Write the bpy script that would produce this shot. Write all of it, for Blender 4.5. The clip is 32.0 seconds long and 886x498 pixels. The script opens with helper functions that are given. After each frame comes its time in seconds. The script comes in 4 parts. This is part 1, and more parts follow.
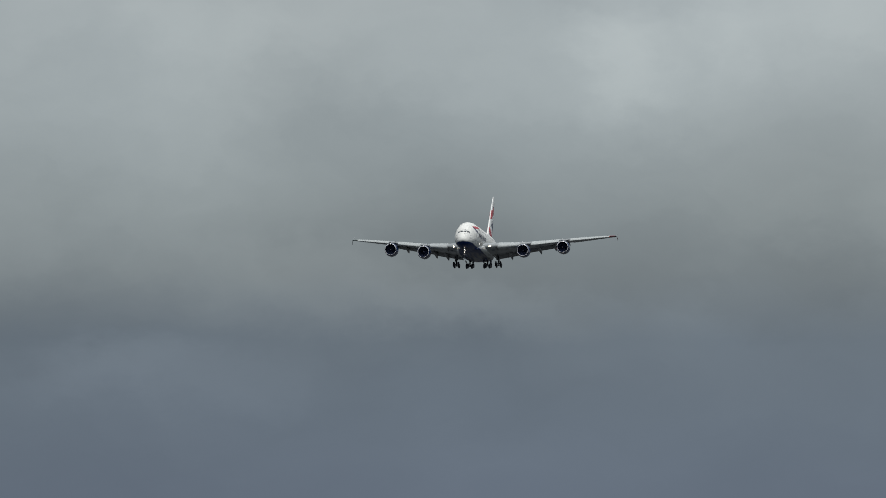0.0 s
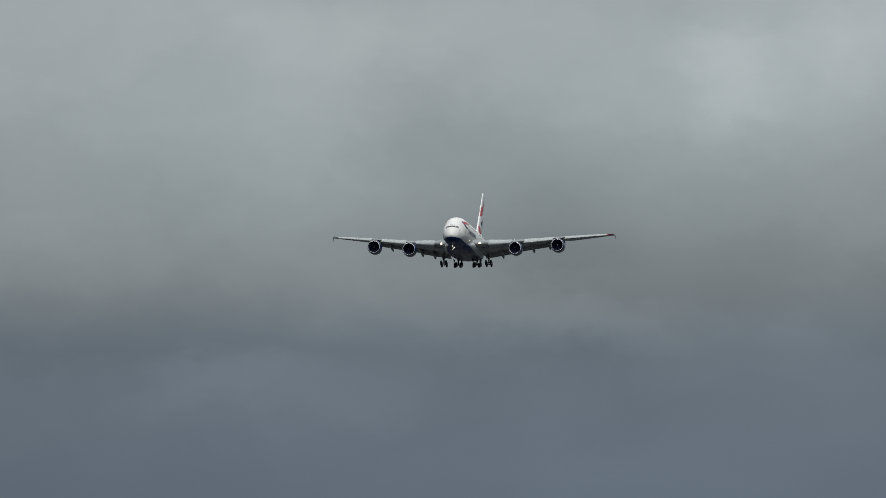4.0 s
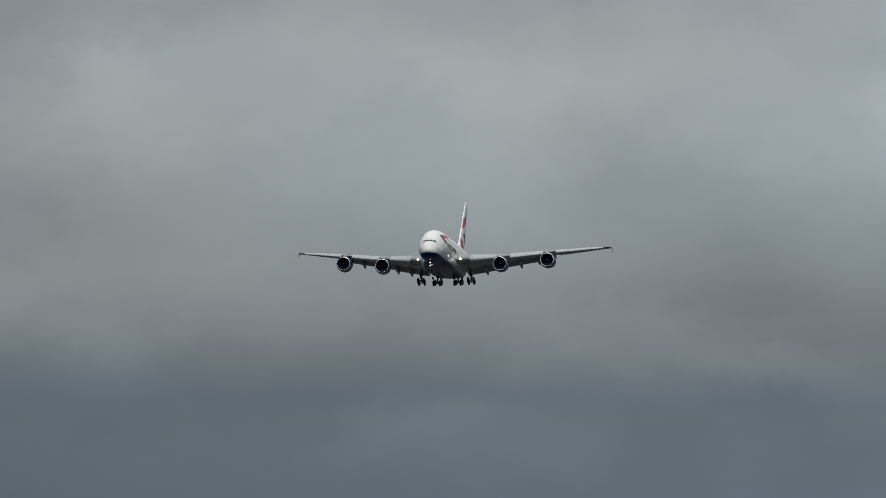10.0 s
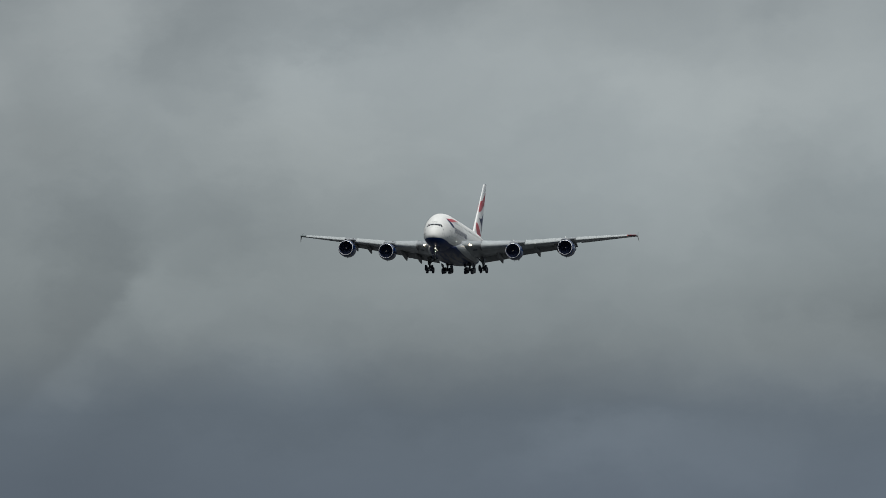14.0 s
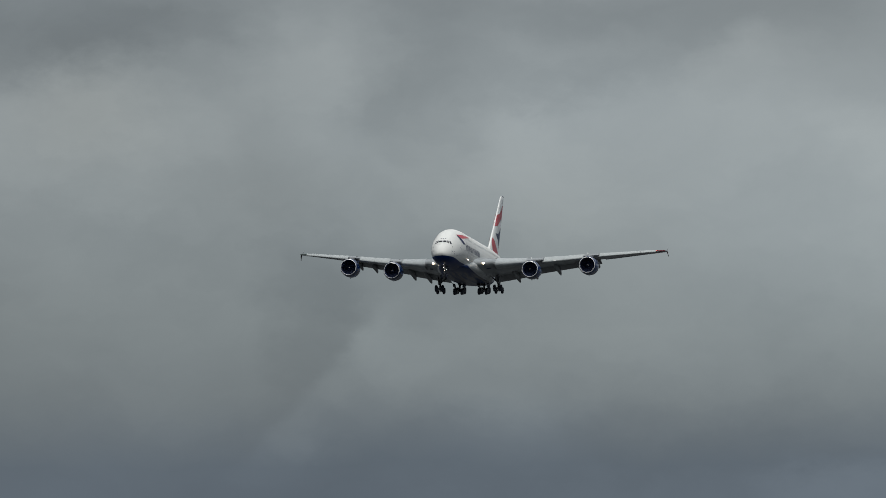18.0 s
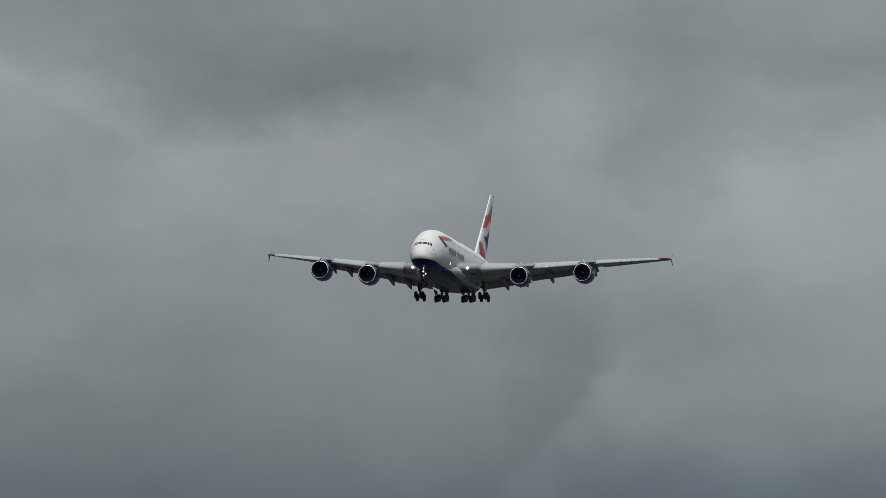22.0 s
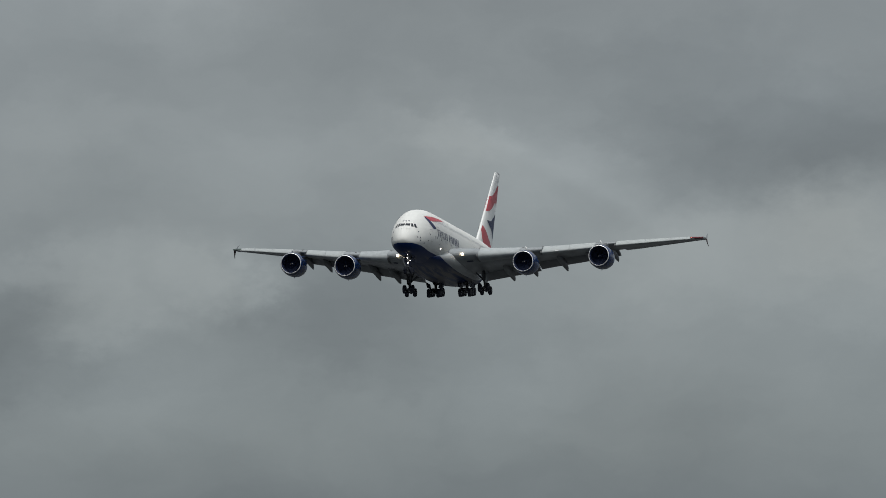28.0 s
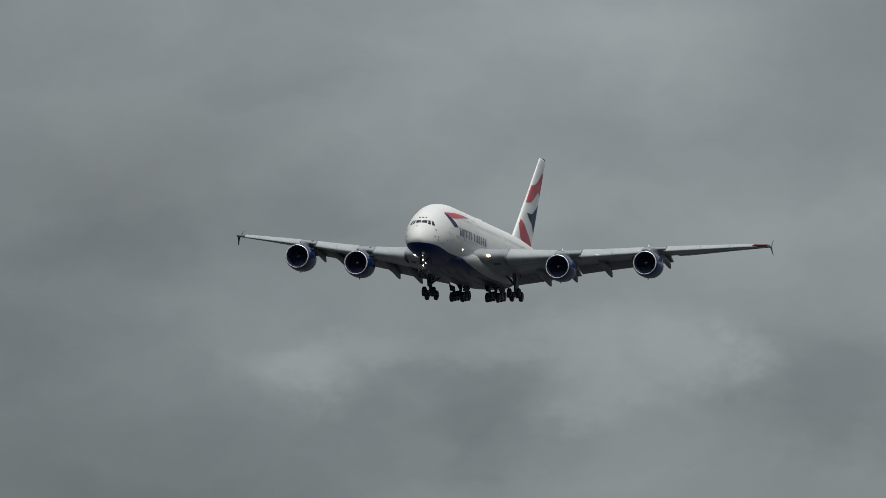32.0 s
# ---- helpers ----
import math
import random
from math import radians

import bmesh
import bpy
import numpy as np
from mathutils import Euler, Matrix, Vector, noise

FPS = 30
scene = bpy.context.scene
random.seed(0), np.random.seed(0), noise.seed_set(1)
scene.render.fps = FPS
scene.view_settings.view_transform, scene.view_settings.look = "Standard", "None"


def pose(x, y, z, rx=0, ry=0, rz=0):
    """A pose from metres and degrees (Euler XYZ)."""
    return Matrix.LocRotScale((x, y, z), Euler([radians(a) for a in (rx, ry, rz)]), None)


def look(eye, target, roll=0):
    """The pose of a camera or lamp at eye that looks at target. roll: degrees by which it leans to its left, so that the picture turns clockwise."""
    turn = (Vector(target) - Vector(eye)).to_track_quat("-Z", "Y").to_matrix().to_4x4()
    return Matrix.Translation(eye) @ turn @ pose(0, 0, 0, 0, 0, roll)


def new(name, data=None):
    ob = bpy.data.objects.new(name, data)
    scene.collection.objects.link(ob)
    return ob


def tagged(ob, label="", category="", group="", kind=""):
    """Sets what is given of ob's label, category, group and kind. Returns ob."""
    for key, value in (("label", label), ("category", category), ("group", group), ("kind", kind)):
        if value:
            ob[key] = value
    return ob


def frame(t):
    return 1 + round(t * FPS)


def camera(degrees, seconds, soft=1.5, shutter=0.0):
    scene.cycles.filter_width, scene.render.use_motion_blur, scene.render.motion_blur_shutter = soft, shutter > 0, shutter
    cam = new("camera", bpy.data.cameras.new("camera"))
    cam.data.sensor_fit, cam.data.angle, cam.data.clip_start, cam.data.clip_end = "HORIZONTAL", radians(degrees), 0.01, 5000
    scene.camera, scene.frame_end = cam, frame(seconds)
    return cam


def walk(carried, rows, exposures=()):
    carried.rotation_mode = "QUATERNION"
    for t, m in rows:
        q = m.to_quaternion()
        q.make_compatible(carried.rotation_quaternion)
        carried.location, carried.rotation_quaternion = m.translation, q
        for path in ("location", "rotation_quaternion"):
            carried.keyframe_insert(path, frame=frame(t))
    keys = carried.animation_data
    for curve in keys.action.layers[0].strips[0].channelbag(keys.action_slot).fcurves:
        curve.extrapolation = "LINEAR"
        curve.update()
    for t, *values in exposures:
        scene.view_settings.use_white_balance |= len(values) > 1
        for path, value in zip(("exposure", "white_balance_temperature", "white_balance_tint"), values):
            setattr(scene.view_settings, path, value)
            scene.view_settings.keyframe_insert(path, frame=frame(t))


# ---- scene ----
# ---------------------------------------------------------------- camera
cam = camera(3.3262, 32.0, soft=0.88)
CAMERA_PATH = [
    (0, pose(0, 0, 1.7, 94.0465, 0, 6.8512)),
    (0.5, pose(0, 0, 1.7, 94.0547, 0, 6.8971)),
    (1, pose(0, 0, 1.7, 94.0610, 0, 6.9405)),
    (1.5, pose(0, 0, 1.7, 94.0679, 0, 6.9860)),
    (2, pose(0, 0, 1.7, 94.0749, 0, 7.0352)),
    (2.5, pose(0, 0, 1.7, 94.0812, 0, 7.0880)),
    (3, pose(0, 0, 1.7, 94.0863, 0, 7.1427)),
    (3.5, pose(0, 0, 1.7, 94.0911, 0, 7.1989)),
    (5.5, pose(0, 0, 1.7, 94.1348, 0, 7.4375)),
    (6, pose(0, 0, 1.7, 94.1518, 0, 7.4942)),
    (6.5, pose(0, 0, 1.7, 94.1711, 0, 7.5508)),
    (7, pose(0, 0, 1.7, 94.1893, 0, 7.6099)),
    (7.5, pose(0, 0, 1.7, 94.2086, 0, 7.6712)),
    (8, pose(0, 0, 1.7, 94.2251, 0, 7.7355)),
    (8.5, pose(0, 0, 1.7, 94.2423, 0, 7.8015)),
    (9, pose(0, 0, 1.7, 94.2555, 0, 7.8647)),
    (9.5, pose(0, 0, 1.7, 94.2683, 0, 7.9262)),
    (10, pose(0, 0, 1.7, 94.2758, 0, 7.9895)),
    (10.5, pose(0, 0, 1.7, 94.2773, 0, 8.0593)),
    (11, pose(0, 0, 1.7, 94.2753, 0, 8.1354)),
    (11.5, pose(0, 0, 1.7, 94.2718, 0, 8.2191)),
    (12, pose(0, 0, 1.7, 94.2699, 0, 8.3083)),
    (12.5, pose(0, 0, 1.7, 94.2719, 0, 8.3991)),
    (13, pose(0, 0, 1.7, 94.2816, 0, 8.4939)),
    (13.5, pose(0, 0, 1.7, 94.2996, 0, 8.5912)),
    (14, pose(0, 0, 1.7, 94.3264, 0, 8.6896)),
    (14.5, pose(0, 0, 1.7, 94.3583, 0, 8.7864)),
    (16.5, pose(0, 0, 1.7, 94.4692, 0, 9.2085)),
    (17, pose(0, 0, 1.7, 94.4883, 0, 9.3207)),
    (17.5, pose(0, 0, 1.7, 94.5049, 0, 9.4289)),
    (18, pose(0, 0, 1.7, 94.5211, 0, 9.5302)),
    (18.5, pose(0, 0, 1.7, 94.5377, 0, 9.6257)),
    (19, pose(0, 0, 1.7, 94.5544, 0, 9.7191)),
    (19.5, pose(0, 0, 1.7, 94.5730, 0, 9.8151)),
    (20, pose(0, 0, 1.7, 94.5933, 0, 9.9210)),
    (20.5, pose(0, 0, 1.7, 94.6161, 0, 10.0371)),
    (21, pose(0, 0, 1.7, 94.6409, 0, 10.1658)),
    (21.5, pose(0, 0, 1.7, 94.6673, 0, 10.3010)),
    (22, pose(0, 0, 1.7, 94.6926, 0, 10.4377)),
    (22.5, pose(0, 0, 1.7, 94.7157, 0, 10.5763)),
    (23, pose(0, 0, 1.7, 94.7374, 0, 10.7185)),
    (23.5, pose(0, 0, 1.7, 94.7548, 0, 10.8650)),
    (24, pose(0, 0, 1.7, 94.7706, 0, 11.0144)),
    (24.5, pose(0, 0, 1.7, 94.7864, 0, 11.1665)),
    (25, pose(0, 0, 1.7, 94.8028, 0, 11.3174)),
    (25.5, pose(0, 0, 1.7, 94.8215, 0, 11.4686)),
    (27.5, pose(0, 0, 1.7, 94.9294, 0, 12.1361)),
    (28, pose(0, 0, 1.7, 94.9607, 0, 12.3268)),
    (28.5, pose(0, 0, 1.7, 94.9936, 0, 12.5297)),
    (29, pose(0, 0, 1.7, 95.0283, 0, 12.7416)),
    (29.5, pose(0, 0, 1.7, 95.0631, 0, 12.9577)),
    (30, pose(0, 0, 1.7, 95.0986, 0, 13.1785)),
    (30.5, pose(0, 0, 1.7, 95.1338, 0, 13.4052)),
    (31, pose(0, 0, 1.7, 95.1685, 0, 13.6427)),
    (31.5, pose(0, 0, 1.7, 95.2051, 0, 13.8951)),
    (32, pose(0, 0, 1.7, 95.2424, 0, 14.1618)),
]
walk(cam, CAMERA_PATH, [(0.0, 0.13), (2.0, 0.10), (4.0, 0.07), (7.0, 0.05), (9.5, 0.0), (12.0, -0.02), (14.0, 0.02), (17.0, -0.03), (20.5, -0.06), (23.0, -0.03), (28.0, 0.0), (30.0, -0.07), (32.0, -0.02)])

# ---------------------------------------------------------------- sky and sun
SUN_AZ, SUN_EL = 172.0, 62.0     # compass-like degrees, clockwise from +y

sun_data = bpy.data.lights.new("sun", "SUN")
sun_data.energy, sun_data.angle, sun_data.color = 2.9, radians(16), (1.0, 0.97, 0.93)
sun = new("sun", sun_data)
sun.matrix_world = look((math.sin(radians(SUN_AZ)) * 100, math.cos(radians(SUN_AZ)) * 100, 100 * math.tan(radians(SUN_EL))), (0, 0, 0))


class Net:
    """Short way to chain shader nodes."""

    def __init__(self, tree):
        self.tree = tree
        self.nodes = tree.nodes

    def add(self, kind, **settings):
        node = self.nodes.new(kind)
        for key, value in settings.items():
            if key == "op":
                node.operation = value
            elif key == "kind":
                node.noise_dimensions = value
            elif key == "interp":
                node.interpolation_type = value
        return node

    def feed(self, socket, value):
        if hasattr(value, "is_linked"):
            self.tree.links.new(value, socket)
        else:
            socket.default_value = value

    def math(self, op, a, b=0.0, c=None, clamp=False):
        n = self.add("ShaderNodeMath", op=op)
        n.use_clamp = clamp
        self.feed(n.inputs[0], a)
        self.feed(n.inputs[1], b)
        if c is not None:
            self.feed(n.inputs[2], c)
        return n.outputs[0]

    def vmath(self, op, a, b=None):
        n = self.add("ShaderNodeVectorMath", op=op)
        self.feed(n.inputs[0], a)
        if b is not None:
            self.feed(n.inputs[1], b)
        return n.outputs["Value"] if op in ("LENGTH", "DOT_PRODUCT", "DISTANCE") else n.outputs[0]

    def noise(self, vec, scale, detail=4.0, rough=0.5, out="Fac"):
        n = self.add("ShaderNodeTexNoise")
        self.feed(n.inputs["Vector"], vec)
        n.inputs["Scale"].default_value = scale
        n.inputs["Detail"].default_value = detail
        n.inputs["Roughness"].default_value = rough
        return n.outputs[out]

    def span(self, v, lo, hi, a=0.0, b=1.0, smooth=True):
        n = self.add("ShaderNodeMapRange", interp="SMOOTHSTEP" if smooth else "LINEAR")
        self.feed(n.inputs[0], v)
        for i, x in enumerate((lo, hi, a, b)):
            self.feed(n.inputs[i + 1], x)
        return n.outputs[0]

    def mix(self, fac, a, b):
        n = self.add("ShaderNodeMix")
        n.data_type = "RGBA"
        self.feed(n.inputs[0], fac)
        self.feed(n.inputs[6], a)
        self.feed(n.inputs[7], b)
        return n.outputs[2]

    def ramp(self, fac, stops):
        n = self.add("ShaderNodeValToRGB")
        self.feed(n.inputs[0], fac)
        el = n.color_ramp.elements
        el[0].position, el[0].color = stops[0][0], (*stops[0][1], 1)
        el[1].position, el[1].color = stops[-1][0], (*stops[-1][1], 1)
        for pos, col in stops[1:-1]:
            e = el.new(pos)
            e.color = (*col, 1)
        return n.outputs[0]


world = bpy.data.worlds.new("overcast_sky")
scene.world = world
world.use_nodes = True
world.node_tree.nodes.clear()
w = Net(world.node_tree)
way = w.add("ShaderNodeTexCoord").outputs["Generated"]
sep = w.add("ShaderNodeSeparateXYZ")
w.feed(sep.inputs[0], way)
azim = w.math("MULTIPLY", w.math("ARCTAN2", sep.outputs[0], sep.outputs[1]), 57.29578)
elev = w.math("MULTIPLY", w.math("ARCSINE", sep.outputs[2]), 57.29578)
comb = w.add("ShaderNodeCombineXYZ")
w.feed(comb.inputs[0], azim)
w.feed(comb.inputs[1], elev)
place = comb.outputs[0]
# wisps bend the cloud edges
warp = w.vmath("SUBTRACT", w.noise(place, 0.9, 3.0, 0.5, "Color"), (0.5, 0.5, 0.5))
warp = w.vmath("MULTIPLY", warp, (0.6, 0.36, 0.0))
curl = w.vmath("SUBTRACT", w.noise(w.vmath("MULTIPLY", place, (0.8, 1.2, 1.0)), 3.6, 7.0, 0.62, "Color"), (0.5, 0.5, 0.5))
warp = w.vmath("ADD", warp, w.vmath("MULTIPLY", curl, (0.46, 0.34, 0.0)))
bent = w.vmath("ADD", place, warp)

# lit and shaded lumps of the cloud deck: azimuth, elevation, half width, half height, strength
LIT_FIRST = [
    (-6.18, 4.77, 0.29, 0.50, 0.16),
    (-5.33, 4.96, 0.69, 0.37, 0.19),
    (-5.78, 4.86, 0.19, 0.32, 0.10),
    (-8.20, 4.64, 1.11, 0.58, 0.08),
    (-7.14, 4.90, 0.61, 0.34, 0.07),
    (-7.16, 3.92, 0.88, 0.24, 0.11),
    (-6.84, 3.85, 0.69, 0.16, 0.11),
    (-7.88, 3.54, 0.88, 0.19, 0.11),
    (-8.01, 4.96, 0.40, 0.24, 0.06),
    (-7.72, 4.91, 0.69, 0.34, 0.08),
    (-8.15, 3.61, 0.42, 0.16, 0.08),
    (-6.70, 4.28, 0.69, 0.40, 0.06),
    (-9.25, 4.79, 0.66, 0.45, 0.14),
    (-7.08, 3.96, 0.69, 0.24, 0.06),
    (-7.63, 4.86, 0.56, 0.40, 0.07),
    (-9.52, 3.90, 0.88, 0.29, 0.04),
]
LIT_MIDDLE = [
    (-10.03, 5.23, 0.45, 0.34, 0.12),
    (-8.47, 5.24, 0.24, 0.16, 0.12),
    (-7.86, 4.98, 0.80, 0.48, 0.00),
    (-9.80, 4.11, 0.16, 0.13, 0.06),
    (-9.95, 3.97, 0.16, 0.13, 0.06),
    (-10.11, 3.83, 0.19, 0.13, 0.06),
    (-10.05, 5.25, 0.50, 0.32, 0.10),
    (-10.99, 4.98, 0.69, 0.40, 0.05),
    (-9.73, 4.09, 0.45, 0.29, 0.07),
    (-11.54, 4.96, 0.37, 0.21, 0.07),
    (-10.92, 5.03, 0.37, 0.27, 0.11),
    (-12.09, 5.21, 0.61, 0.32, 0.12),
    (-12.27, 5.42, 0.32, 0.17, 0.16),
    (-10.99, 4.99, 0.50, 0.32, 0.07),
    (-13.11, 4.80, 0.24, 0.29, 0.16),
    (-13.61, 4.75, 0.50, 0.24, 0.14),
    (-13.12, 4.79, 0.24, 0.16, 0.16),
    (-10.91, 4.98, 0.74, 0.42, 0.13),
    (-13.74, 5.40, 0.42, 0.19, 0.11),
]
LIT_LAST = [
    (-12.36, 5.48, 0.53, 0.27, 0.10),
    (-13.93, 4.88, 0.37, 0.11, 0.19),
    (-13.46, 4.78, 0.45, 0.27, 0.13),
    (-14.63, 4.76, 0.34, 0.16, 0.17),
    (-13.38, 4.86, 0.61, 0.32, 0.12),
    (-13.30, 6.05, 0.56, 0.32, 0.20),
    (-15.41, 5.75, 0.66, 0.29, 0.10),
    (-14.81, 4.78, 0.40, 0.27, 0.13),
    (-14.36, 4.86, 0.32, 0.11, 0.14),
    (-12.23, 5.40, 0.61, 0.29, 0.10),
    (-11.59, 5.02, 0.42, 0.29, 0.10),
    (-13.75, 6.09, 0.40, 0.27, 0.12),
]
SHADED_FIRST = [
    (-6.42, 4.23, 1.01, 0.50, -0.18),
    (-6.91, 4.32, 1.01, 0.69, -0.20),
    (-8.22, 4.44, 1.11, 0.69, -0.14),
    (-9.07, 3.78, 2.12, 0.34, -0.11),
    (-6.07, 4.99, 0.24, 0.13, -0.12),
    (-6.30, 5.00, 0.24, 0.19, -0.14),
    (-5.54, 3.99, 1.11, 0.34, -0.20),
    (-9.40, 4.49, 0.42, 0.53, -0.12),
    (-9.00, 5.15, 0.45, 0.16, -0.12),
    (-9.88, 4.26, 0.53, 0.53, -0.18),
    (-7.42, 5.22, 0.29, 0.11, -0.12),
    (-9.52, 5.09, 0.61, 0.37, -0.12),
    (-10.39, 4.30, 0.77, 0.53, -0.11),
    (-10.90, 5.36, 1.49, 0.34, -0.13),
    (-9.56, 5.09, 0.50, 0.40, -0.07),
    (-8.73, 5.45, 1.06, 0.21, -0.14),
    (-9.92, 4.24, 0.24, 0.19, -0.02),
    (-10.07, 4.09, 0.24, 0.19, -0.02),
    (-10.22, 3.94, 0.24, 0.19, -0.02),
    (-6.51, 5.04, 0.64, 0.42, -0.08),
]
SHADED_LAST = [
    (-10.90, 5.48, 1.72, 0.50, -0.16),
    (-9.51, 5.48, 0.88, 0.34, -0.10),
    (-11.55, 5.58, 1.49, 0.61, -0.06),
    (-12.73, 4.72, 0.61, 0.45, -0.10),
    (-12.86, 5.65, 0.58, 0.29, -0.08),
    (-13.83, 4.54, 0.53, 0.32, -0.07),
    (-12.80, 4.71, 0.40, 0.40, -0.08),
    (-13.95, 4.65, 1.01, 0.37, -0.13),
    (-14.55, 5.35, 0.69, 0.29, -0.09),
    (-14.00, 4.76, 0.85, 0.37, -0.12),
    (-14.64, 5.84, 0.58, 0.29, -0.08),
    (-12.81, 4.73, 0.80, 0.53, -0.10),
    (-15.71, 4.56, 1.64, 0.88, -0.29),
    (-15.71, 5.29, 1.06, 0.53, -0.18),
    (-15.09, 5.22, 0.93, 0.24, -0.08),
    (-14.66, 4.38, 0.95, 0.61, -0.16),
    (-6.80, 3.55, 0.85, 0.32, -0.12),
    (-9.02, 5.37, 0.85, 0.53, -0.10),
    (-9.23, 3.89, 1.11, 0.32, -0.10),
    (-8.05, 5.33, 0.58, 0.34, -0.09),
]
billow = w.noise(w.vmath("MULTIPLY", bent, (0.75, 1.25, 1.0)), 1.7, 7.0, 0.52)
light = w.math("MULTIPLY", w.math("MULTIPLY_ADD", billow, 0.46, -0.24), w.span(elev, 3.4, 4.3, 0.45, 1.0))
for a, e, ha, he, s in LIT_FIRST + LIT_MIDDLE + LIT_LAST + SHADED_FIRST + SHADED_LAST:
    off = w.vmath("MULTIPLY", w.vmath("SUBTRACT", bent, (a, e, 0)), (1 / ha, 1 / he, 0))
    light = w.math("MULTIPLY_ADD", w.span(w.vmath("LENGTH", off), 0.0, 1.0, 1.0, 0.0), s, light)
bent_sep = w.add("ShaderNodeSeparateXYZ")
w.feed(bent_sep.inputs[0], w.vmath("ADD", place, w.vmath("MULTIPLY", warp, (0.4, 0.4, 0.0))))
deck = w.ramp(w.span(bent_sep.outputs[1], 2.0, 8.0, smooth=False), [
    (0.0, (0.108, 0.134, 0.176)), (0.19, (0.114, 0.141, 0.180)), (0.235, (0.123, 0.152, 0.187)), (0.285, (0.132, 0.161, 0.190)),
    (0.330, (0.196, 0.224, 0.236)), (0.37, (0.228, 0.258, 0.266)), (0.50, (0.248, 0.277, 0.287)), (0.65, (0.240, 0.267, 0.280)), (1.0, (0.238, 0.262, 0.280))])
# the deck is brighter towards the east, where the flight comes from
glow = w.math("MULTIPLY", w.span(azim, -12.0, -6.0), w.span(elev, 3.7, 4.7))
gain = w.math("ADD", w.math("MULTIPLY_ADD", glow, 0.46, 1.0), light)
tone = w.vmath("MULTIPLY", deck, gain)
# broad unevenness of the deck, same columns as above
PATCH_EAST = [
    (-5.05, 4.60, 1.00, 0.80, -0.089),
    (-5.50, 4.30, 1.00, 0.50, -0.143),
    (-5.80, 3.85, 0.45, 0.36, 0.086),
    (-6.40, 3.25, 1.50, 0.75, 0.070),
    (-6.85, 3.55, 0.45, 0.23, 0.099),
    (-7.00, 4.00, 1.00, 0.50, -0.127),
    (-7.30, 5.50, 1.50, 1.20, -0.146),
    (-7.45, 4.60, 0.70, 0.35, -0.061),
    (-8.20, 4.60, 1.00, 0.80, 0.066),
    (-8.35, 5.50, 1.00, 0.50, -0.174),
    (-9.10, 5.05, 0.70, 0.35, 0.136),
    (-9.10, 4.45, 0.70, 0.56, -0.068),
    (-9.10, 3.25, 1.00, 0.50, -0.098),
    (-9.25, 3.85, 0.45, 0.23, 0.161),
    (-9.40, 5.65, 0.70, 0.35, -0.119),
    (-9.85, 4.90, 0.45, 0.36, 0.092),
    (-9.85, 4.45, 0.45, 0.36, 0.069),
    (-10.15, 3.40, 1.00, 0.50, -0.162),
    (-10.15, 4.00, 0.45, 0.36, -0.065),
]
PATCH_WEST = [
    (-10.15, 4.75, 0.45, 0.23, -0.085),
    (-10.90, 5.05, 0.45, 0.36, -0.182),
    (-10.90, 5.50, 0.45, 0.23, 0.120),
    (-10.90, 4.60, 0.70, 0.35, 0.067),
    (-11.35, 5.50, 1.00, 0.50, 0.129),
    (-11.50, 3.85, 1.50, 0.75, -0.130),
    (-11.50, 4.30, 0.70, 0.35, -0.077),
    (-11.95, 5.20, 0.45, 0.36, 0.095),
    (-12.10, 4.90, 1.00, 0.80, 0.057),
    (-12.10, 4.45, 0.45, 0.36, 0.099),
    (-12.55, 6.10, 1.00, 0.50, -0.086),
    (-13.00, 5.35, 0.70, 0.35, 0.084),
    (-13.15, 3.85, 1.50, 0.75, -0.179),
    (-13.45, 4.45, 0.70, 0.35, 0.122),
    (-13.75, 4.75, 0.45, 0.23, -0.090),
    (-13.90, 6.25, 1.50, 1.20, 0.145),
    (-14.65, 4.75, 1.00, 0.50, 0.082),
    (-15.40, 5.50, 1.00, 0.50, -0.207),
    (-15.40, 4.30, 1.00, 0.50, -0.136),
]
near = w.vmath("ADD", place, w.vmath("MULTIPLY", warp, (0.3, 0.3, 0.0)))
uneven = 1.0
for a, e, ha, he, s in PATCH_EAST + PATCH_WEST:
    off = w.vmath("MULTIPLY", w.vmath("SUBTRACT", near, (a, e, 0)), (1 / ha, 1 / he, 0))
    uneven = w.math("MULTIPLY_ADD", w.span(w.vmath("LENGTH", off), 0.0, 1.0, 1.0, 0.0), s, uneven)
# crisp cloud edges, each from one end to the other with its lit side to the right of that way:
# azimuth and elevation of both ends, width of the lit side, strength
EDGES = [
    (-10.42, 3.60, -9.66, 4.40, 0.42, 0.065),
    (-11.40, 4.96, -12.50, 5.58, 0.40, 0.075),
    (-13.02, 4.62, -13.16, 5.02, 0.50, 0.07),
    (-13.85, 4.72, -14.32, 4.60, 0.22, 0.07),
]
for a0, e0, a1, e1, wide, s in EDGES:
    long = math.hypot(a1 - a0, e1 - e0)
    ux, uy = (a1 - a0) / long, (e1 - e0) / long
    off = w.vmath("SUBTRACT", near, ((a0 + a1) / 2, (e0 + e1) / 2, 0))
    along = w.math("ABSOLUTE", w.vmath("DOT_PRODUCT", off, (ux, uy, 0)))
    across = w.vmath("DOT_PRODUCT", off, (uy, -ux, 0))
    lit = w.math("MULTIPLY", w.span(across, -0.035, 0.035), w.span(across, 0.035, wide, 1.0, 0.0))
    shade = w.math("MULTIPLY", w.span(across, -wide, -0.035), w.span(across, -0.035, 0.035, 1.0, 0.0))
    ends = w.span(along, long * 0.22, long * 0.62, 1.0, 0.0)
    uneven = w.math("MULTIPLY_ADD", w.math("MULTIPLY", w.math("SUBTRACT", lit, shade), ends), s * 0.6, uneven)
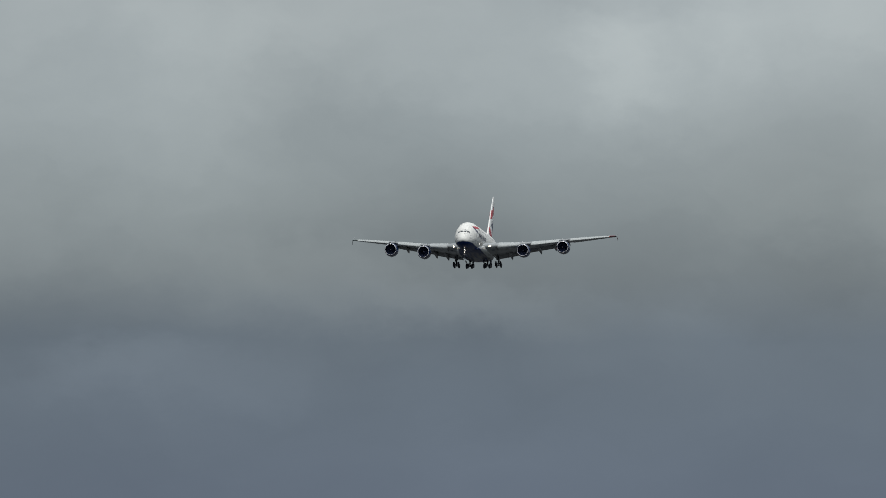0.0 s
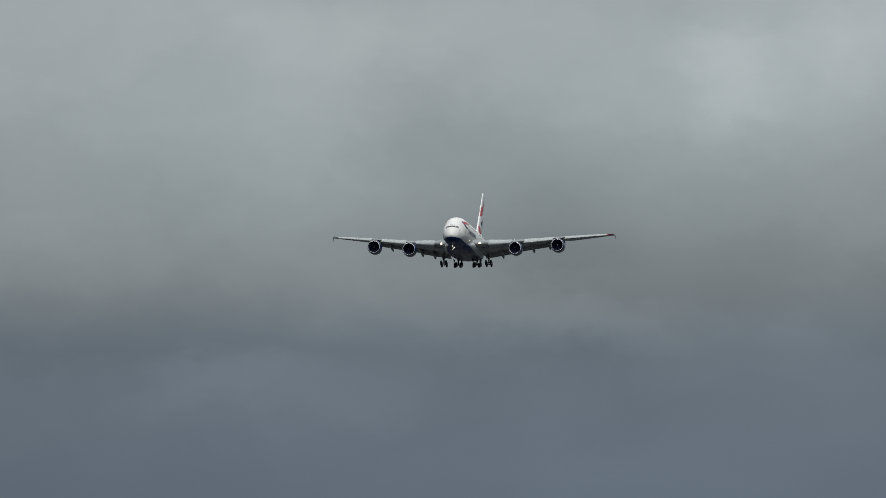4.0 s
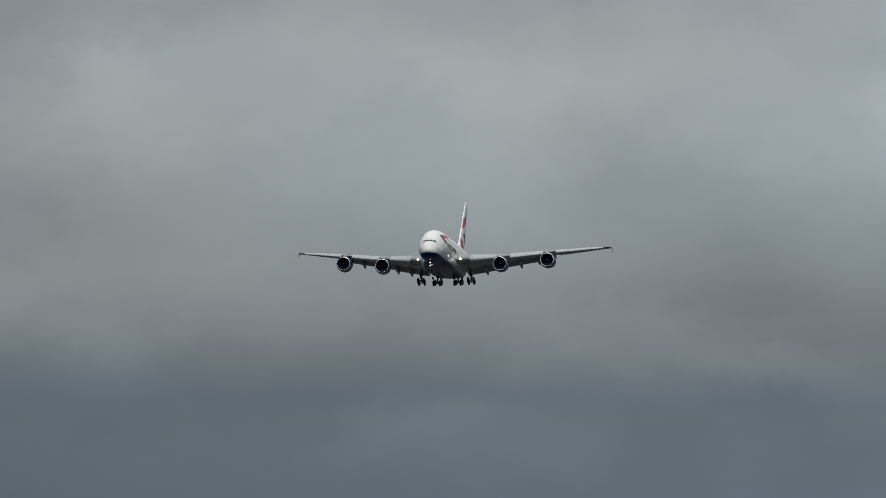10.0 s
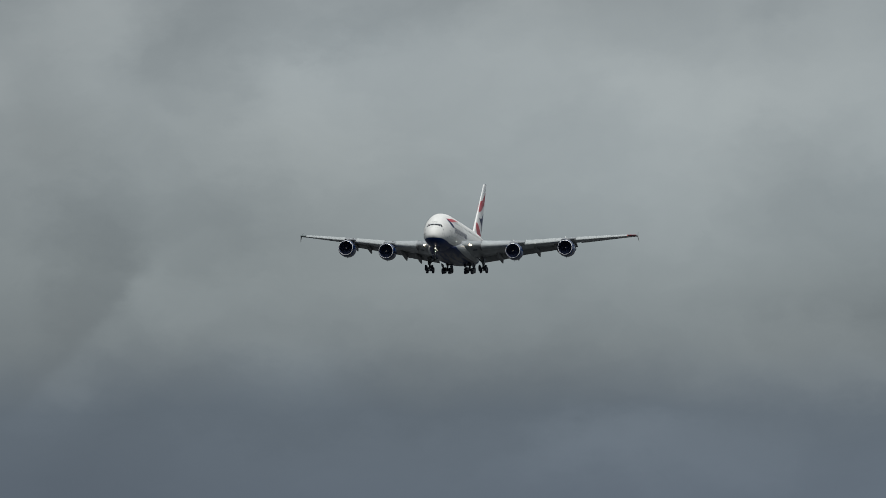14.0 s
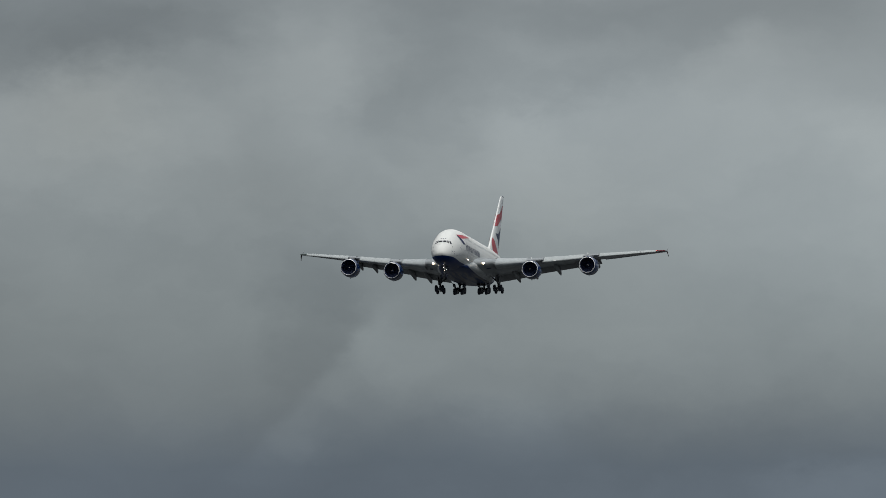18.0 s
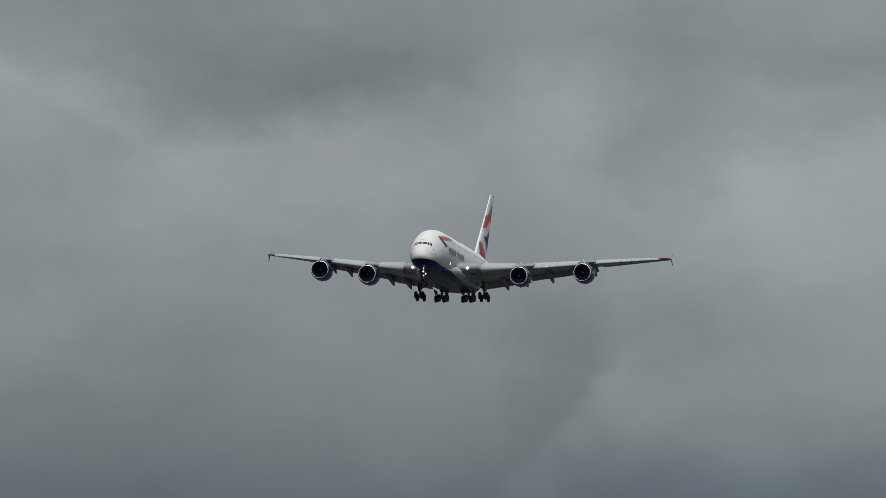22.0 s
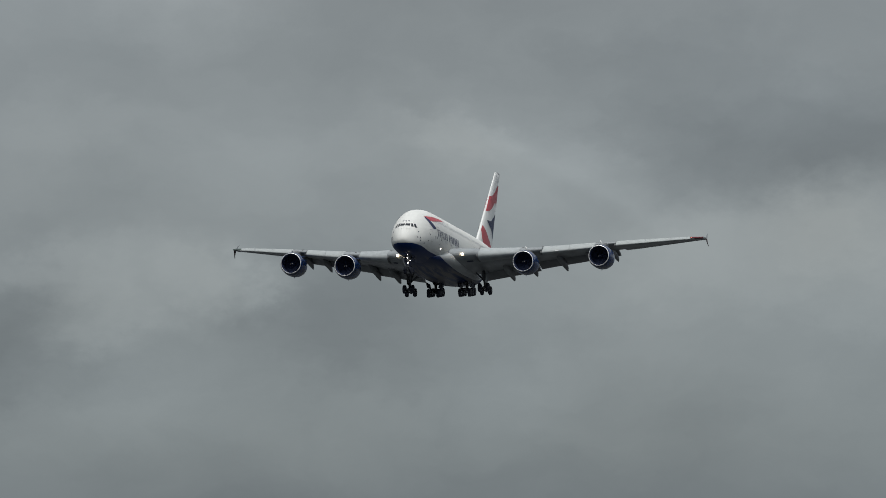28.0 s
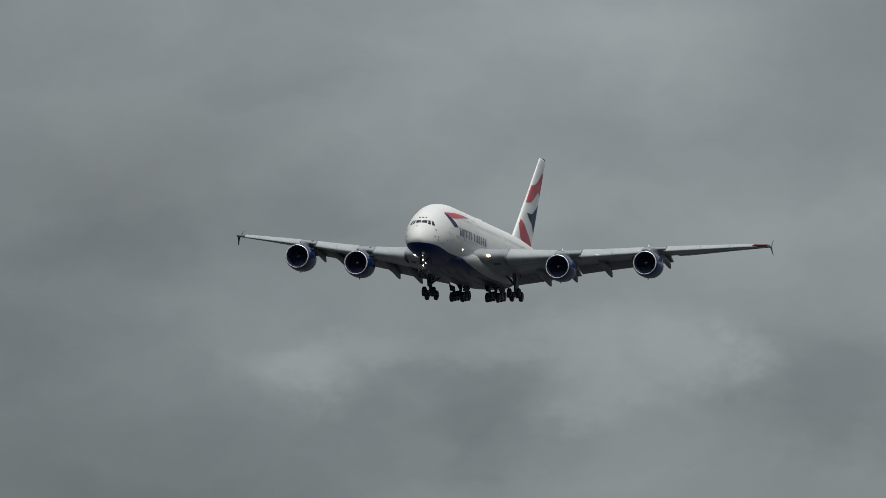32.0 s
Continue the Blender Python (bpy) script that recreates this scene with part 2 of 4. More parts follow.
tone = w.vmath("MULTIPLY", tone, uneven)
# thick cloud looks a little bluer, thin cloud a little warmer
hue = w.add("ShaderNodeCombineXYZ")
for slot, amount in zip(hue.inputs, (0.05, 0.0, -0.06)):
    w.feed(slot, w.math("MULTIPLY_ADD", light, amount, 1.0))
tone = w.vmath("MULTIPLY", tone, hue.outputs[0])
# higher up the overcast thins and brightens, with the blue sky shimmering through
sky = w.add("ShaderNodeTexSky")
sky.sky_type, sky.sun_disc = "NISHITA", False
sky.sun_elevation, sky.sun_rotation = radians(SUN_EL), radians(SUN_AZ)
high = w.span(elev, 9.0, 60.0)
over = w.vmath("MULTIPLY", (0.62, 0.66, 0.70), w.math("MULTIPLY_ADD", w.noise(way, 3.0, 5.0), 0.5, 0.75))
over = w.vmath("ADD", over, w.vmath("MULTIPLY", sky.outputs[0], (0.03, 0.03, 0.03)))
tone = w.mix(high, tone, over)
back = w.add("ShaderNodeBackground")
w.feed(back.inputs[0], tone)
back.inputs[1].default_value = 1.0
w.feed(w.add("ShaderNodeOutputWorld").inputs[0], back.outputs[0])

# ---------------------------------------------------------------- materials


def material(name, color, rough=0.5, metal=0.0, grime=0.15, scale=0.6, bump=0.0, coat=0.0, emit=None, spread=None, gloss=0.5):
    """Principled surface with large stains and fine grain of its own colour."""
    m = bpy.data.materials.new(name)
    m.use_nodes = True
    n = Net(m.node_tree)
    b = m.node_tree.nodes["Principled BSDF"]
    pos = n.add("ShaderNodeTexCoord").outputs["Object"]
    big = n.noise(n.vmath("MULTIPLY", pos, spread or (1.0, 0.35, 1.0)), scale, 5.0, 0.6)
    fine = n.noise(pos, scale * 14, 3.0, 0.5)
    f = n.math("MULTIPLY_ADD", fine, 0.35, n.math("MULTIPLY", big, 0.65))
    f = n.span(f, 0.35, 0.68)
    dark = tuple(c * (1 - grime) for c in color)
    n.feed(b.inputs["Base Color"], n.mix(f, (*dark, 1), (*color, 1)))
    n.feed(b.inputs["Roughness"], n.math("MULTIPLY_ADD", f, -0.12, rough + 0.06))
    b.inputs["Metallic"].default_value = metal
    b.inputs["Specular IOR Level"].default_value = gloss
    b.inputs["Coat Weight"].default_value = coat
    b.inputs["Coat Roughness"].default_value = 0.15
    if bump:
        bm = n.add("ShaderNodeBump")
        bm.inputs["Strength"].default_value = bump
        bm.inputs["Distance"].default_value = 0.05
        n.feed(bm.inputs["Height"], big)
        n.feed(b.inputs["Normal"], bm.outputs[0])
    if emit:
        b.inputs["Emission Color"].default_value = (*emit[:3], 1)
        b.inputs["Emission Strength"].default_value = emit[3]
    return m


def livery(name, white, blue):
    """White hull over a dark blue belly; the dividing line dips from the nose to the wing."""
    m = material(name, white, 0.55, grime=0.05, scale=0.35, gloss=0.2)
    n = Net(m.node_tree)
    b = m.node_tree.nodes["Principled BSDF"]
    old = b.inputs["Base Color"].links[0].from_socket
    sep = n.add("ShaderNodeSeparateXYZ")
    pos = n.add("ShaderNodeTexCoord").outputs["Object"]
    n.feed(sep.inputs[0], pos)
    line = n.span(sep.outputs[1], 0.0, 9.0, -2.50, -3.10)
    line = n.math("ADD", line, n.span(sep.outputs[1], 40.0, 66.0, 0.0, 3.2))
    below = n.span(n.math("SUBTRACT", sep.outputs[2], line), -0.02, 0.02, 1.0, 0.0, smooth=False)
    # faint seams between the skin panels, every few metres
    seam = n.math("ABSOLUTE", n.math("SUBTRACT", n.math("FRACT", n.math("MULTIPLY", sep.outputs[1], 0.21)), 0.5))
    seam = n.span(seam, 0.0, 0.012, 0.90, 1.0, smooth=False)
    streak = n.span(n.noise(n.vmath("MULTIPLY", pos, (1.0, 0.12, 1.6)), 1.1, 4.0, 0.6), 0.35, 0.75, 0.95, 1.0)
    shade = n.math("MULTIPLY", seam, streak)
    # pale streaks along the belly, painted in place of ground reflections
    belly_glint = n.span(n.noise(n.vmath("MULTIPLY", pos, (1.3, 0.10, 1.3)), 1.0, 5.0, 0.6), 0.50, 0.66, 0.0, 0.75)
    belly_glint = n.math("MULTIPLY", belly_glint, n.span(sep.outputs[2], -3.9, -3.4, 1.0, 0.0))
    col = n.mix(below, old, n.mix(belly_glint, (*blue, 1), (0.10, 0.095, 0.09, 1)))
    n.feed(b.inputs["Base Color"], n.vmath("MULTIPLY", col, shade))
    # the navy belly is waxed, the white above is duller
    dull = b.inputs["Roughness"].links[0].from_socket
    n.feed(b.inputs["Roughness"], n.math("ADD", n.math("MULTIPLY", dull, n.math("SUBTRACT", 1.0, below)), n.math("MULTIPLY", below, 0.40)))
    n.feed(b.inputs["Specular IOR Level"], n.math("MULTIPLY_ADD", below, -0.06, 0.2))
    return m


MAT = {
    "hull": livery("hull_paint", (0.60, 0.61, 0.585), (0.004, 0.021, 0.092)),
    "white": material("white_paint", (0.69, 0.70, 0.68), 0.45, coat=0.1, grime=0.08),
    "cowl": material("cowl_navy_paint", (0.004, 0.024, 0.098), 0.25, coat=0.1, grime=0.3, scale=1.2),
    "red": material("red_paint", (0.42, 0.055, 0.07), 0.5, grime=0.12),
    "flag_blue": material("flag_blue_paint", (0.013, 0.022, 0.075), 0.5, grime=0.15, gloss=0.25),
    "letter": material("lettering_paint", (0.055, 0.068, 0.115), 0.5, grime=0.15),
    # one wing grey, split: fixed wing darkened for shade, slats and droop nose lighter as lit
    "wing": material("wing_grey_shaded", (0.235, 0.255, 0.26), 0.42, grime=0.22, scale=0.9, coat=0.15, spread=(1.0, 0.25, 1.0)),
    "wing_light": material("droop_nose_grey_lit", (0.32, 0.345, 0.345), 0.42, grime=0.2, scale=0.9),
    "slat": material("slat_grey_lit", (0.325, 0.35, 0.345), 0.42, grime=0.12, scale=0.9),
    "flap": material("flap_grey_paint", (0.21, 0.22, 0.225), 0.45, grime=0.3, scale=0.9),
    "slat_end_dark": material("slat_end_dark_grey", (0.16, 0.165, 0.165), 0.6, grime=0.35, scale=1.3),
    "lip": material("polished_aluminium", (0.80, 0.80, 0.79), 0.35, metal=0.35, grime=0.06),
    # liner and blade colours hold the shade deep inside the engine inlet
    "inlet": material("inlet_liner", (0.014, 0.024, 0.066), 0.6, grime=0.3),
    "blade": material("shaded_blade", (0.010, 0.016, 0.040), 0.75, metal=0.0, grime=0.3, gloss=0.15),
    "hot": material("heat_stained_metal", (0.20, 0.15, 0.11), 0.4, metal=0.8, grime=0.4),
    "steel": material("gear_grey_paint", (0.10, 0.108, 0.12), 0.5, grime=0.4, scale=3.0),
    "rubber": material("tyre_rubber", (0.012, 0.016, 0.032), 0.75, grime=0.3, scale=3.0),
    "hub": material("wheel_hub", (0.05, 0.054, 0.065), 0.5, metal=0.2, grime=0.4, scale=3.0),
    "glass": material("cockpit_glass", (0.012, 0.014, 0.018), 0.12, grime=0.2),
    "cabin": material("cabin_window_glass", (0.36, 0.38, 0.40), 0.3, grime=0.2),
    "swirl": material("spinner_mark", (0.27, 0.24, 0.20), 0.6, grime=0.2),
    "cabin_dark": material("forward_cabin_window_glass", (0.075, 0.085, 0.10), 0.3, grime=0.2),
    "door_navy": material("gear_door_navy_paint", (0.006, 0.012, 0.035), 0.6, grime=0.3, gloss=0.2),
    "fence": material("dark_maroon_fence", (0.055, 0.022, 0.024), 0.5, grime=0.3, scale=3.0),
    "seal": material("door_seal", (0.36, 0.36, 0.34), 0.5, grime=0.2),
    "lamp": material("lamp_glow", (1, 0.9, 0.75), 0.3, grime=0.0, emit=(1.0, 0.76, 0.48, 9.0)),
    "lamp_small": material("lamp_small_glow", (1, 0.9, 0.8), 0.3, grime=0.0, emit=(1.0, 0.90, 0.78, 7.0)),
    "nav_red": material("nav_lens_red", (0.11, 0.008, 0.014), 0.3, grime=0.1),
    "nav_lamp": material("nav_lamp_glow", (1, 0.3, 0.2), 0.3, grime=0.0, emit=(1.0, 0.25, 0.18, 2.0)),
    "nav_green": material("nav_lens_green", (0.10, 0.13, 0.12), 0.25, grime=0.1),
    "feather": material("dark_feather", (0.055, 0.053, 0.046), 0.8, grime=0.4, scale=12.0),
    "feather_light": material("grey_brown_feather", (0.085, 0.078, 0.066), 0.7, grime=0.4, scale=12.0),
    "beak": material("horn_beak", (0.05, 0.045, 0.04), 0.5, grime=0.2, scale=20.0),
}


def ground_material():
    m = bpy.data.materials.new("dark_grass_and_tarmac")
    m.use_nodes = True
    n = Net(m.node_tree)
    b = m.node_tree.nodes["Principled BSDF"]
    pos = n.add("ShaderNodeTexCoord").outputs["Object"]
    field = n.noise(pos, 0.006, 6.0, 0.6)
    tuft = n.noise(pos, 0.9, 6.0, 0.6)
    c = n.ramp(n.math("MULTIPLY_ADD", tuft, 0.4, n.math("MULTIPLY", field, 0.6)), [
        (0.32, (0.008, 0.011, 0.010)), (0.46, (0.016, 0.020, 0.022)), (0.54, (0.026, 0.028, 0.030)), (0.68, (0.060, 0.058, 0.056))])
    n.feed(b.inputs["Base Color"], c)
    b.inputs["Roughness"].default_value = 0.95
    return m


# ---------------------------------------------------------------- mesh helpers


def mesh_of(name, verts, faces, mat, smooth=True):
    me = bpy.data.meshes.new(name)
    me.from_pydata([tuple(v) for v in verts], [], faces)
    me.materials.append(mat)
    if smooth:
        me.polygons.foreach_set("use_smooth", [True] * len(me.polygons))
    me.update()
    return me


def hang(name, me, parent, label="", m=None):
    ob = new(name, me)
    if parent:
        ob.parent = parent
    if m is not None:
        ob.matrix_basis = m
    return tagged(ob, label) if label else ob


def rings(rows, close=True, caps=True):
    """Verts and faces of a skin drawn over rings of equal length."""
    k = len(rows[0])
    verts = [p for r in rows for p in r]
    faces = []
    for i in range(len(rows) - 1):
        for j in range(k if close else k - 1):
            a, b = i * k + j, i * k + (j + 1) % k
            faces.append((a, b, b + k, a + k))
    if caps and close:
        faces.append(tuple(range(k))[::-1])
        faces.append(tuple((len(rows) - 1) * k + j for j in range(k)))
    return verts, faces


def skin(name, rows, mat, parent, label="", close=True, caps=True, smooth=True, m=None, edge=35):
    v, f = rings(rows, close, caps)
    me = mesh_of(name, v, f, mat, smooth)
    bm = bmesh.new()
    bm.from_mesh(me)
    bmesh.ops.recalc_face_normals(bm, faces=bm.faces)
    if smooth:
        for e in bm.edges:
            if len(e.link_faces) == 2 and e.calc_face_angle(0) > radians(edge):
                e.smooth = False
    bm.to_mesh(me)
    bm.free()
    return hang(name, me, parent, label, m)


def glide(xs, ys, x):
    """Smooth curve through a few stations (monotone cubic)."""
    xs, ys = np.asarray(xs, float), np.asarray(ys, float)
    h = np.diff(xs)
    d = np.diff(ys) / h
    t = np.empty_like(ys)
    t[0], t[-1] = d[0], d[-1]
    for i in range(1, len(xs) - 1):
        t[i] = 0 if d[i - 1] * d[i] <= 0 else 3 * (h[i - 1] + h[i]) / ((2 * h[i] + h[i - 1]) / d[i - 1] + (h[i] + 2 * h[i - 1]) / d[i])
    i = int(np.clip(np.searchsorted(xs, x) - 1, 0, len(h) - 1))
    s = min(max((x - xs[i]) / h[i], 0), 1)
    a, b = ys[i], ys[i + 1]
    return (2 * s**3 - 3 * s * s + 1) * a + (s**3 - 2 * s * s + s) * h[i] * t[i] + (-2 * s**3 + 3 * s * s) * b + (s**3 - s * s) * h[i] * t[i + 1]


def revolve(profile, centre, n=40, squash=1.0, axis="y"):
    """Rings about an axis through centre; profile rows are (along, radius)."""
    cx, cy, cz = centre
    rows = []
    for a, r in profile:
        ring = []
        for k in range(n):
            q = 2 * math.pi * k / n
            u, v = r * math.cos(q), r * math.sin(q) * squash
            ring.append((cx + u, cy + a, cz + v) if axis == "y" else (cx + a, cy + u, cz + v) if axis == "x" else (cx + u, cy + v, cz + a))
        rows.append(ring)
    return rows


def tube(name, pts, radii, mat, parent, n=12, label=""):
    """A round strut along a line of points."""
    pts = [Vector(p) for p in pts]
    rows = []
    for i, p in enumerate(pts):
        d = (pts[min(i + 1, len(pts) - 1)] - pts[max(i - 1, 0)]).normalized()
        s = d.orthogonal().normalized()
        t = d.cross(s)
        r = radii[i] if isinstance(radii, (list, tuple)) else radii
        rows.append([p + s * r * math.cos(2 * math.pi * k / n) + t * r * math.sin(2 * math.pi * k / n) for k in range(n)])
    # keep the rings from twisting
    for i in range(1, len(rows)):
        best = min(range(n), key=lambda s: sum((rows[i][(k + s) % n] - rows[i - 1][k]).length for k in range(0, n, 3)))
        rows[i] = rows[i][best:] + rows[i][:best]
    return skin(name, rows, mat, parent, label)


def box(name, size, at, mat, parent, turn=(0, 0, 0), bevel=0.03, label=""):
    bm = bmesh.new()
    bmesh.ops.create_cube(bm, size=1)
    for v in bm.verts:
        v.co = Vector((v.co.x * size[0], v.co.y * size[1], v.co.z * size[2]))
    bmesh.ops.bevel(bm, geom=bm.edges[:], offset=min(bevel, min(size) * 0.3), segments=2, affect="EDGES")
    bm.transform(pose(*at, *turn))
    me = bpy.data.meshes.new(name)
    bm.to_mesh(me)
    bm.free()
    me.materials.append(mat)
    return hang(name, me, parent, label)


# ---------------------------------------------------------------- ground under the flight


def build_ground():
    rows = []
    for r in (0.0, 60, 300, 1200, 4000, 12000, 30000):
        rows.append([(r * math.cos(2 * math.pi * k / 64), r * math.sin(2 * math.pi * k / 64), 0) for k in range(64)])
    v, f = rings(rows[1:], True, False)
    f.append(tuple(range(64)))
    me = mesh_of("ground", v, f, ground_material(), False)
    tagged(hang("ground", me, None), "flat dark grassland and tarmac below the approach path", "ground", kind="structure")


build_ground()

# ---------------------------------------------------------------- airliner hull

# stations along the hull from the nose: lower edge, upper edge, half width
HULL_Y = (0.0, 0.03, 0.12, 0.25, 0.5, 1.0, 2.0, 3.0, 4.0, 6.0, 8.0, 10.0, 12.5, 15.0, 44.0, 50.0, 56.0, 62.0, 68.0, 72.2, 72.7)
HULL_LOW = (-1.95, -2.15, -2.38, -2.62, -2.95, -3.30, -3.72, -3.93, -4.05, -4.15, -4.2, -4.2, -4.2, -4.2, -4.2, -3.4, -1.7, 0.1, 1.6, 2.45, 2.7)
HULL_TOP = (-1.95, -1.74, -1.46, -1.18, -0.75, -0.15, 0.72, 1.50, 2.18, 3.10, 3.70, 4.06, 4.27, 4.32, 4.30, 4.26, 4.13, 3.85, 3.5, 3.1, 2.8)
HULL_HALF = (0.01, 0.29, 0.57, 0.82, 1.13, 1.55, 2.10, 2.49, 2.78, 3.14, 3.38, 3.50, 3.57, 3.57, 3.57, 3.3, 2.7, 1.95, 1.1, 0.35, 0.05)


def hull_at(y):
    return glide(HULL_Y, HULL_LOW, y), glide(HULL_Y, HULL_TOP, y), glide(HULL_Y, HULL_HALF, y)


def upper_power(y):
    """The crown's section is rounder at the nose, fuller along the cabin."""
    return 1.96 + 0.22 * min(max((y - 5) / 8, 0), 1)


def hull_x(y, z):
    """Half width of the hull at a height."""
    lo, hi, half = hull_at(y)
    mid = lo + 0.42 * (hi - lo)
    u = (z - mid) / ((hi - mid) if z > mid else (mid - lo))
    k = upper_power(y) if z > mid else 2.1
    return half * max(1 - abs(u) ** k, 0.0) ** (1 / k)


def hull_normal(y, z):
    x = hull_x(y, z)
    dy = (hull_x(y + 0.05, z) - hull_x(y - 0.05, z)) / 0.1
    dz = (hull_x(y, z + 0.05) - hull_x(y, z - 0.05)) / 0.1
    return Vector((1, -dy, -dz)).normalized(), x


def hull_point(side, y, z, out=0.03):
    n, x = hull_normal(y, z)
    return Vector((side * (x + n.x * out), y + n.y * out, z + n.z * out))


def nose_point(x, z, out=0.03):
    """A point of the nose that lies x beside the middle line."""
    a, b = 0.0, 14.0
    for _ in range(40):
        m = (a + b) / 2
        lo, hi, _h = hull_at(m)
        a, b = (m, b) if not (lo < z < hi) or hull_x(m, z) < abs(x) else (a, m)
    n, _x = hull_normal(b + 0.05, z)
    if x == 0:
        n = Vector((0, n.y, n.z)).normalized()
    return Vector((x + math.copysign(n.x, x) * out, b + n.y * out, z + n.z * out))


def patch(name, f, nu, nv, mat, parent, label=""):
    """A sheet of paint, glass or seal laid on a skin: f(u, v) gives its points."""
    rows = [[f(i / nu, j / nv) for j in range(nv + 1)] for i in range(nu + 1)]
    v, fc = rings(rows, False, False)
    return hang(name, mesh_of(name, v, fc, mat), parent, label)


def build_hull(plane):
    ys = [0.0, 0.008, 0.02, 0.04, 0.08, 0.14, 0.22, 0.32, 0.45, 0.6, 0.8] + [1 + 0.5 * i for i in range(28)] + [16 + 2 * i for i in range(29)] + [72.2, 72.7]
    rows = []
    for y in sorted(set(ys)):
        lo, hi, half = hull_at(y)
        mid = lo + 0.42 * (hi - lo)
        ring = []
        for k in range(72):
            q = 2 * math.pi * k / 72
            c, s = math.cos(q), math.sin(q)
            p = 2 / (upper_power(y) if s > 0 else 2.1)
            ring.append((half * math.copysign(abs(c) ** p, c), y, mid + ((hi - mid) if s > 0 else (mid - lo)) * math.copysign(abs(s) ** p, s)))
        rows.append(ring)
    skin("fuselage", rows, MAT["hull"], plane, "glossy white double-deck fuselage with navy belly", edge=50)

    # six cockpit panes
    for side in (1, -1):
        for b0, b1, t0, t1, zb0, zb1, zt0, zt1 in ((0.06, 0.84, 0.06, 0.76, 0.47, 0.43, 0.84, 0.86), (1.02, 1.36, 0.86, 1.13, 0.29, 0.21, 0.88, 0.86), (1.52, 1.86, 1.26, 1.50, 0.16, 0.12, 0.84, 0.78)):
            def pane(u, v, b0=b0, b1=b1, t0=t0, t1=t1, zb0=zb0, zb1=zb1, zt0=zt0, zt1=zt1, side=side):
                x = (b0 + (b1 - b0) * u) * (1 - v) + (t0 + (t1 - t0) * u) * v
                z = (zb0 + (zb1 - zb0) * u) * (1 - v) + (zt0 + (zt1 - zt0) * u) * v
                return nose_point(side * x, z, 0.02)
            patch("cockpit_window", pane, 4, 3, MAT["glass"], plane, "dark cockpit window pane")
    # wipers' bar and probes under the panes
    for side in (1, -1):
        for x, z in ((0.35, -0.05), (0.8, -0.1), (1.9, -1.3), (1.95, -1.8)):
            p = nose_point(side * x, z, 0.0)
            tube("probe", [p, p + Vector((side * 0.08, -0.12, 0)), p + Vector((side * 0.1, -0.34, 0))], [0.024, 0.02, 0.014], MAT["seal"], plane, 8)
    for x in (-0.45, 0.0, 0.45):
        p = nose_point(x, 1.32, 0.02)
        box("escape_hatch_mark", (0.26, 0.16, 0.05), p, MAT["inlet"], plane, (50, 0, 0), 0.01)

    # static ports and vents on the cheeks
    for side in (1, -1):
        for y, z in ((2.4, -0.6), (1.9, -1.55), (2.6, -1.55), (2.6, -2.0), (5.8, -0.42), (6.3, -0.62), (5.4, -1.75), (3.9, -2.3)):
            def port(u, v, y=y, z=z, side=side):
                return hull_point(side, y + 0.2 * u, z + 0.2 * v, 0.02)
            patch("static_port", port, 1, 1, MAT["inlet"], plane)

    # ribbon by the door, a red stroke over a blue one, on both sides
    for side in (1, -1):
        def red(u, v, side=side):
            y = 6.95 + 11.4 * u
            top = 2.58 + 0.33 * math.sin(u * 2.2) + 0.1 * u
            thick = (0.42 + 0.42 * math.sin(min(u * 4, 1) * 1.57)) * (1 - u ** 1.5) + 0.03
            return hull_point(side, y, top - thick * (1 - v), 0.025)
        patch("ribbon_red", red, 26, 5, MAT["red"], plane, "red stroke of the ribbon mark")

        def blue(u, v, side=side):
            z = 2.32 - 1.70 * u
            y0 = 6.72 + 0.45 * u + 1.15 * u * u
            wide = 0.30 + 1.50 * math.sin(min(u * 1.1 + 0.05, 1) * 1.5)
            return hull_point(side, y0 + wide * v, z + 0.16 * v, 0.03)
        patch("ribbon_blue", blue, 14, 5, MAT["flag_blue"], plane, "navy stroke of the ribbon mark")

        # the airline's name, as plain bars: two slim ones for each broad letter
        y = 10.55
        for k in range(14):
            if k == 7:
                y += 0.66
            cuts = ((0.0, 0.26),) if k in (2, 4, 8) else ((0.0, 0.29), (0.43, 0.29))
            for y0, wide in cuts:
                def bar(u, v, y=y + y0, wide=wide, side=side):
                    return hull_point(side, y + wide * u, -0.36 + 1.20 * v, 0.025)
                patch("lettering_bar", bar, 2, 4, MAT["letter"], plane)
            y += cuts[-1][0] + cuts[-1][1] + 0.44

    # cabin windows, two decks
    w_main = [8.0 + 0.92 * i for i in range(56) if i not in (0, 3, 4, 14, 15, 27, 28, 42, 43)]
    w_up = [9.6 + 0.92 * i for i in range(46) if i not in (0, 11, 12, 29, 30)]
    for side in (1, -1):
        for ys_, z0 in ((w_main, -0.86), (w_up, 2.02)):
            for y in ys_:
                hi = hull_at(y)[1]
                if z0 + 0.4 > hi:
                    continue
                def win(u, v, y=y, z0=z0, side=side):
                    return hull_point(side, y + 0.30 * u, z0 + 0.42 * v, 0.02)
                patch("cabin_window", win, 1, 2, MAT["cabin_dark" if y < 13.2 and z0 < 0 else "cabin"], plane)
        # doors: a thin raised frame round each
        for y, z0, hgt in ((6.6, -1.55, 1.95), (11.2, -1.55, 1.95), (20.9, -1.55, 1.95), (33.5, -1.55, 1.95), (47.0, -1.4, 1.9),
                           (10.4, 1.15, 1.75), (20.2, 1.15, 1.75), (37.0, 1.15, 1.75)):
            if z0 + hgt > hull_at(y)[1] - 0.3:
                continue
